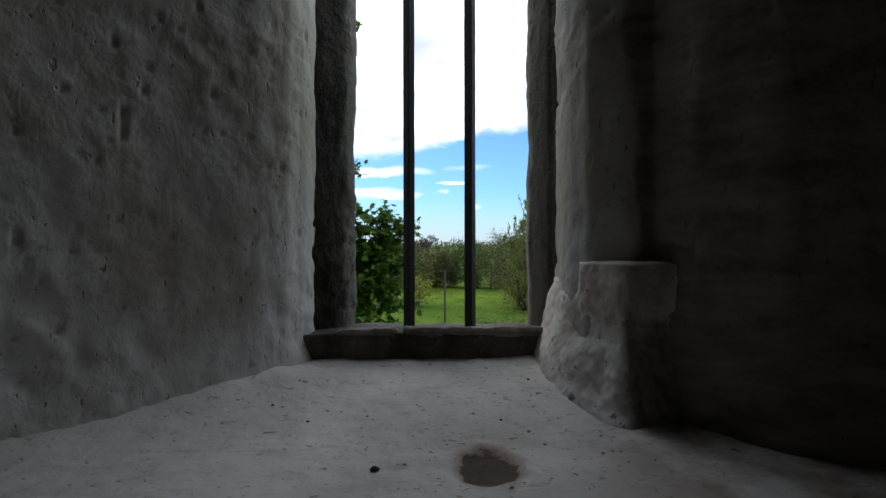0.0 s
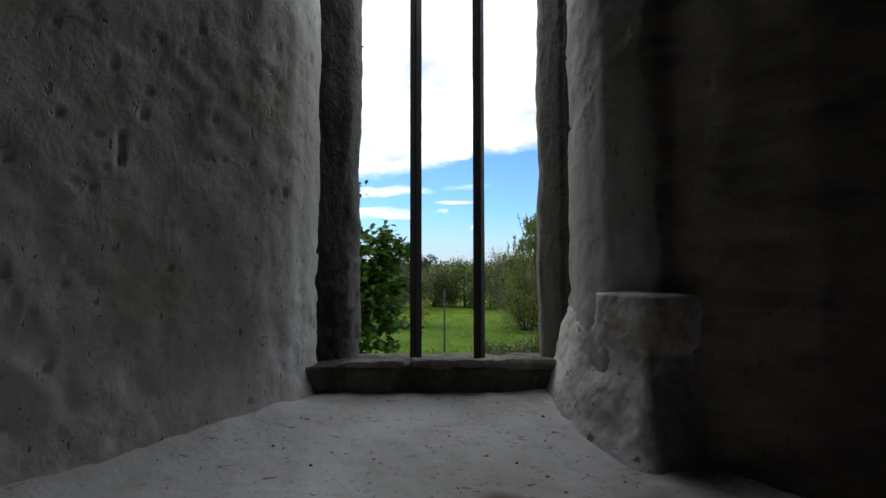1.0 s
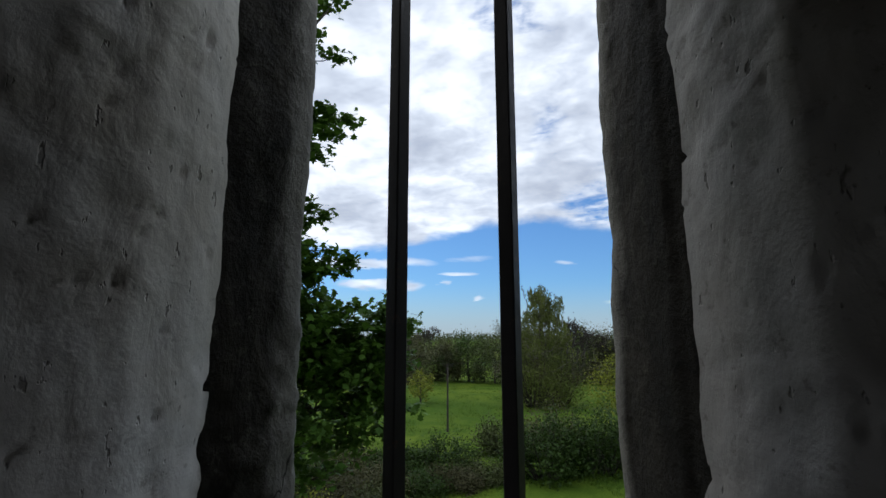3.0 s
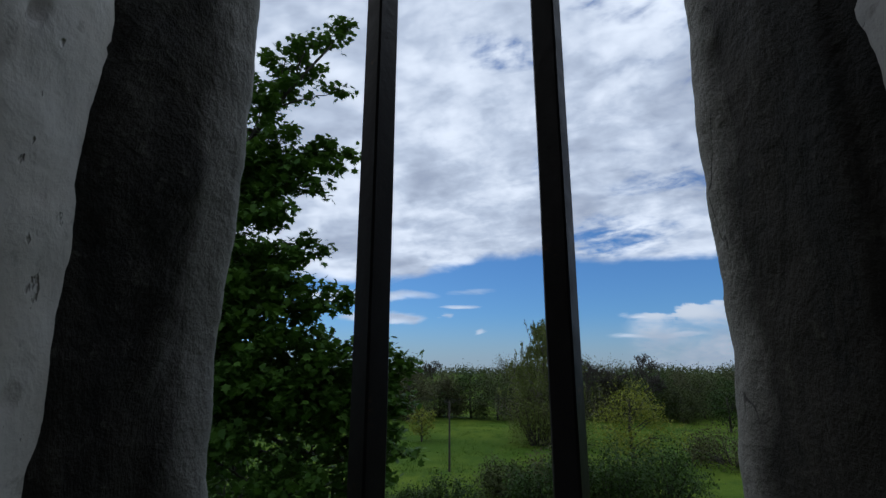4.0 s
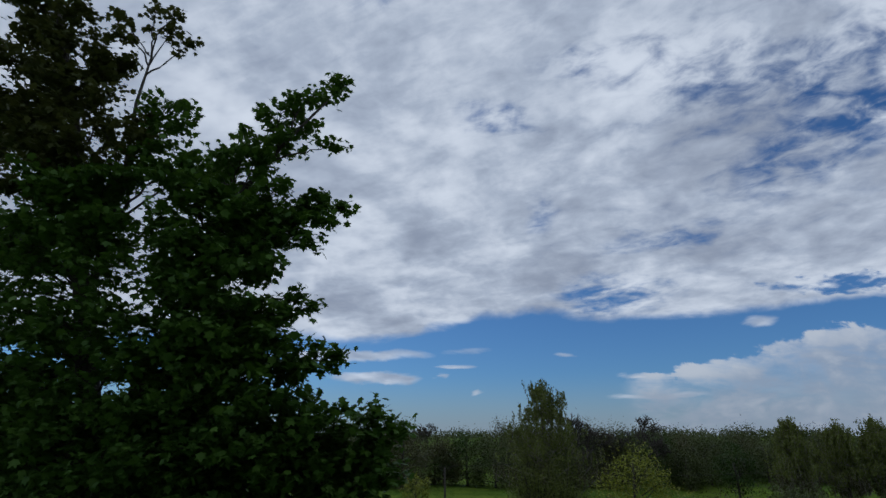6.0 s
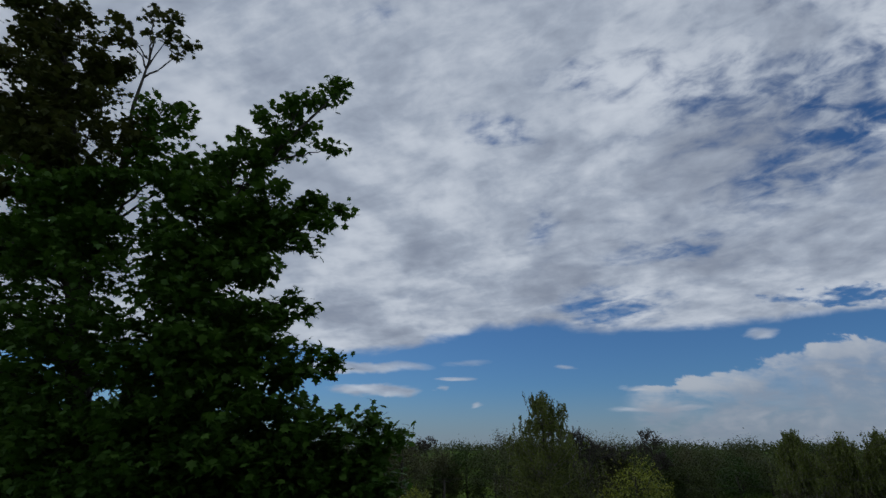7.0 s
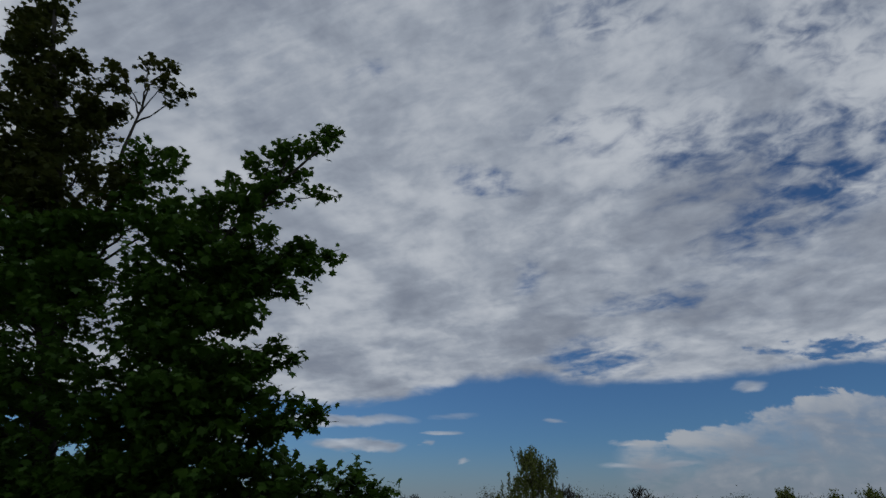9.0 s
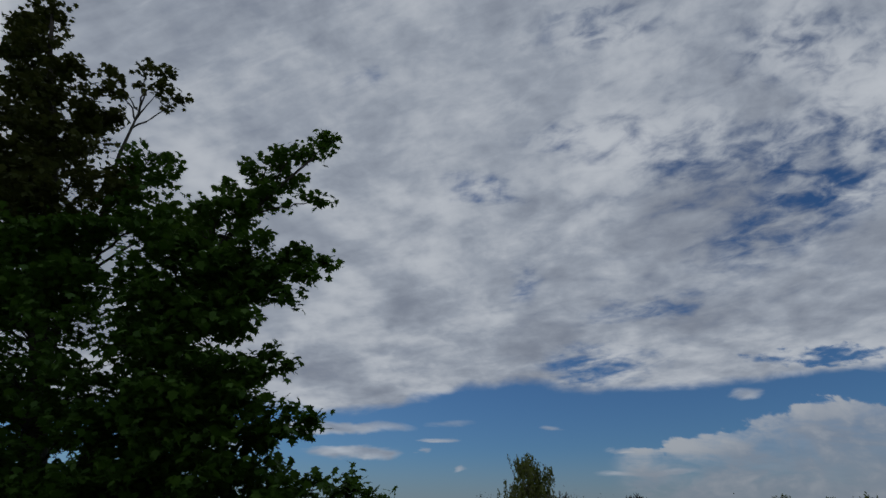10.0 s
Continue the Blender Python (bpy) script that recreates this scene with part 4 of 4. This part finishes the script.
def bush(name, label, x, y, height, width, mat, leaf, count, seed, category="bush", deep=1.0):
    """A bush: a thicket of stems and many leaves with an uneven outline."""
    rng = np.random.default_rng(seed)
    z0 = terrain(x, y)
    ob = tagged(new(name), label, category)
    lines, spots = [], []
    heads = []
    for k in range(26):
        a, r = rng.uniform(0, 2 * math.pi), width / 2 * math.sqrt(rng.random())
        hh = height * (1 - 0.55 * (2 * r / width) ** 2) * rng.uniform(0.6, 1.0)
        head = Vector((x + math.cos(a) * r, y + math.sin(a) * r * deep, z0 + hh))
        heads.append(head)
        lines.append(bend((x + math.cos(a) * r * 0.3, y + math.sin(a) * r * 0.3, z0 - 0.1), head, 0.02 * height, 0.004, rng, 0.02, 4))
    for k in range(count):
        head = heads[k % len(heads)]
        q = Vector(rng.normal(0, 1, 3)) * width * 0.085
        low = rng.random() ** 1.5
        p = head + q
        p.z = max(z0 + 0.03, p.z - low * (head.z - z0) * 0.9)
        spots.append(p)
    tubes("stem", lines, BARK, ob, 4)
    tagged(ob.children[-1], kind="stuff")
    leaves("foliage", spots, leaf, OVAL_LEAF, mat, ob, rng)
    return ob


poplar("poplar_tree", "tall young poplar with upright olive-green tufts", 11.8, 60.0, 6.5, 13.0, 21)
poplar("poplar_tree", "poplar with upright twiggy top at the meadow's edge", 39.0, 60.0, 2.3, 6.0, 22)
poplar("poplar_tree", "poplar with upright twiggy top at the meadow's edge", 44.5, 60.5, 1.9, 5.0, 23)
poplar("poplar_tree", "poplar with upright twiggy top at the meadow's edge", 48.5, 60.0, 2.3, 5.5, 24)
poplar("poplar_tree", "poplar with upright twiggy top at the meadow's edge", 53.0, 61.0, 2.0, 6.0, 25)
bare_tree(21.8, 84.0, 4.3, 6.0, 31)
bare_tree(31.5, 88.0, 4.2, 7.0, 32)
bare_tree(-2.2, 150.0, 4.6, 7.0, 33)
crown_tree("yellow_green_tree", "round tree in fresh yellow-green leaf", 16.2, 46.0, -0.6, 7.0, YELLOW, 0.22, 5200, 41, 0.15)
crown_tree("meadow_tree", "small round green tree standing in the far meadow", 40.5, 75.0, -1.4, 5.5, SHRUB, 0.3, 2600, 42)
crown_tree("light_green_tree", "light green young tree at the hedge", -2.1, 62.0, -3.2, 3.2, YELLOW, 0.25, 1400, 43)

for k, (tx, ty, tt, tw) in enumerate(((-12.0, 19.0, 1.7, 8.0), (-17.5, 17.0, 2.0, 9.0), (-8.0, 22.0, 0.6, 7.0), (-13.0, 27.0, 1.2, 9.0))):
    crown_tree("maple_tree", "dark leafy tree standing behind the great maple", tx, ty, tt, tw, MAPLE, 0.26, 9000, 80 + k, 0.05, limbs=26)

# bushes along the ditch between the two meadows
bush("dark_bush", "dark rounded evergreen bush in the meadow", 0.3, 31.0, 2.2, 3.4, SHRUB, 0.17, 4200, 51)
bush("dark_bush", "dark rounded evergreen bush in the meadow", -1.4, 31.5, 1.5, 2.4, SHRUB, 0.17, 2600, 52)
bush("green_shrub", "dense green shrub at the edge of the lawn", 5.9, 29.8, 3.6, 4.6, SHRUB, 0.2, 6500, 53)
bush("green_shrub", "dense green shrub at the edge of the lawn", 9.2, 31.2, 4.0, 5.0, SHRUB, 0.2, 6500, 54)
bush("green_shrub", "pale green shrub at the edge of the lawn", 4.1, 36.0, 2.6, 3.4, WOOD, 0.2, 3600, 55)
bush("green_shrub", "pale green shrub at the edge of the lawn", 7.5, 35.0, 3.6, 4.4, OLIVE, 0.2, 3400, 56)
bush("green_shrub", "dense green shrub at the edge of the lawn", 13.2, 33.0, 3.8, 5.4, SHRUB, 0.2, 6000, 57)
bush("green_shrub", "grey-green willow bush below the poplars", 25.0, 46.5, 3.2, 7.5, BRAMBLE, 0.22, 5200, 58)
bush("green_shrub", "grey-green willow bush below the poplars", 31.5, 50.0, 3.6, 7.5, WOOD, 0.22, 5200, 59)
for k, (bx, by, bh, bw) in enumerate(((-5.6, 25.5, 1.9, 4.0), (-3.2, 27.0, 1.3, 3.6), (-1.4, 27.4, 1.0, 3.4), (0.6, 28.2, 0.9, 3.2), (2.3, 29.6, 0.9, 2.8), (-4.4, 21.5, 1.7, 3.6), (-7.6, 23.0, 2.4, 4.0), (-3.0, 31.0, 1.3, 3.0), (-5.4, 31.5, 1.9, 3.6), (-2.6, 23.0, 1.4, 3.0))):
    bush("bramble_hedge", "brownish bramble and rough growth along the ditch", bx, by, bh, bw, (BRAMBLE, OLIVE, SHRUB, BRAMBLE, WOOD)[k % 5], 0.13, 5200, 60 + k, "hedge")
bush("undergrowth", "brown twiggy undergrowth round the young poplar", 10.6, 58.5, 7.6, 7.0, POPLAR, 0.2, 9000, 76)
bush("undergrowth", "brown twiggy undergrowth round the young poplar", 13.2, 59.0, 6.6, 6.5, POPLAR, 0.2, 8000, 77)
bush("blossom_bush", "bush with pale cream blossom under the maple", -4.9, 20.0, 2.6, 2.6, YELLOW, 0.14, 1500, 75)

# the woodland behind the meadow
rng = np.random.default_rng(5)
for k in range(34):
    wx = -34 + k * 3.3 + rng.normal() * 0.8
    wy = 94 + rng.normal() * 6 + 0.12 * abs(wx)
    crown_tree("wood_tree", "tree of the spring woodland behind the meadow", wx, wy, 0.2 + rng.normal() * 1.1 + (1.4 if wx < 0 else 0.0), rng.uniform(7.5, 10.0), (WOOD, OLIVE, SHRUB, WOOD, OLIVE)[k % 5], 0.30, 7000, 100 + k, 0.04, limbs=18)
for k in range(30):
    wx = 20 + k * 5.2 + rng.normal() * 1.5
    wy = 122 + rng.normal() * 8
    crown_tree("wood_tree", "tree of the far wood on the skyline", wx, wy, 1.5 + rng.normal() * 0.6, rng.uniform(10.0, 14.0), WOOD, 0.40, 4200, 200 + k, 0.04, limbs=16)


def far_woods():
    """Distant hedges and copses on the hills."""
    r = np.random.default_rng(9)
    spots = []
    for _ in range(240):
        a = r.uniform(-0.9, 1.1)
        d = r.uniform(125, 420)
        cx, cy = math.sin(a) * d, math.cos(a) * d
        for _ in range(170):
            q = r.normal(0, 1, 3) * np.array((7.0, 3.5, 1.6))
            spots.append((cx + q[0], cy + q[1], terrain(cx, cy) + 1.6 + q[2]))
    leaves("far_woods", spots, 1.5, OVAL_LEAF, WOOD, None, r)
    tagged(bpy.data.objects["far_woods"], "distant hedges and copses on the low hills", "woods", kind="stuff")


far_woods()


def grass_blades():
    r = np.random.default_rng(14)
    n = 90000
    y = 13 + 75 * r.random(n) ** 1.6
    x = y * r.uniform(-0.32, 0.75, n)
    keep = np.array([noise.noise(Vector((a * 0.5, b * 0.25, 0))) > -0.12 + 0.3 * c for a, b, c in zip(x, y, r.random(n))])
    x, y = x[keep], y[keep]
    z = [terrain(a, b) + 0.05 for a, b in zip(x, y)]
    blade = np.array([(-0.10, 0.0, -0.3), (0.10, 0.0, -0.3), (0.06, 0.05, 0.2), (0.0, 0.16, 0.6)])
    ob = leaves("grass", np.stack([x, y, z], 1), 0.22, blade, BLADE, None, r, 0.1)
    tagged(ob, "rough tufts of fresh green meadow grass", "grass", kind="stuff")


grass_blades()


# ---- pole with its wires, fence post ----
def power_pole():
    pole = tagged(new("power_pole"), "slender grey wooden pole with a short crossarm in the meadow", "pole")
    z0 = terrain(0.75, 44.3)
    tubes("post", [[((0.75, 44.3, z0 - 0.1), 0.09), ((0.76, 44.3, -3.5), 0.075), ((0.76, 44.3, -1.55), 0.065)]], BARK, pole, 8)
    b = bmesh.new()
    box(b, 0.33, 44.26, -1.69, 1.19, 44.34, -1.65, 0.01)
    part("crossarm", b, BARK, pole)
    for dx in (-0.38, 0.0, 0.38):
        b = bmesh.new()
        bmesh.ops.create_cone(b, segments=10, radius1=0.035, radius2=0.02, depth=0.12, cap_ends=True, matrix=Matrix.Translation((0.76 + dx, 44.3, -1.55)))
        part("insulator", b, BARK, pole)
    for dx in (-0.38, 0.38):
        left = bend((0.76 + dx, 44.3, -1.5), (-60, 52, -1.0), 0.008, 0.008, np.random.default_rng(1), -0.01, 12, 0.0)
        right = bend((0.76 + dx, 44.3, -1.5), (60, 40, -1.0), 0.008, 0.008, np.random.default_rng(1), -0.01, 12, 0.0)
        tubes("wire", [left], IRON, pole, 4)
        tubes("wire", [right], IRON, pole, 4)


power_pole()
post = tagged(tubes("fence_post", [[((3.0, 22.0, GROUND - 0.2), 0.045), ((3.02, 22.0, -6.2), 0.042), ((3.01, 22.0, -5.25), 0.04)]], BARK, None, 8),
              "thin dark wooden stake in the lawn", "post")
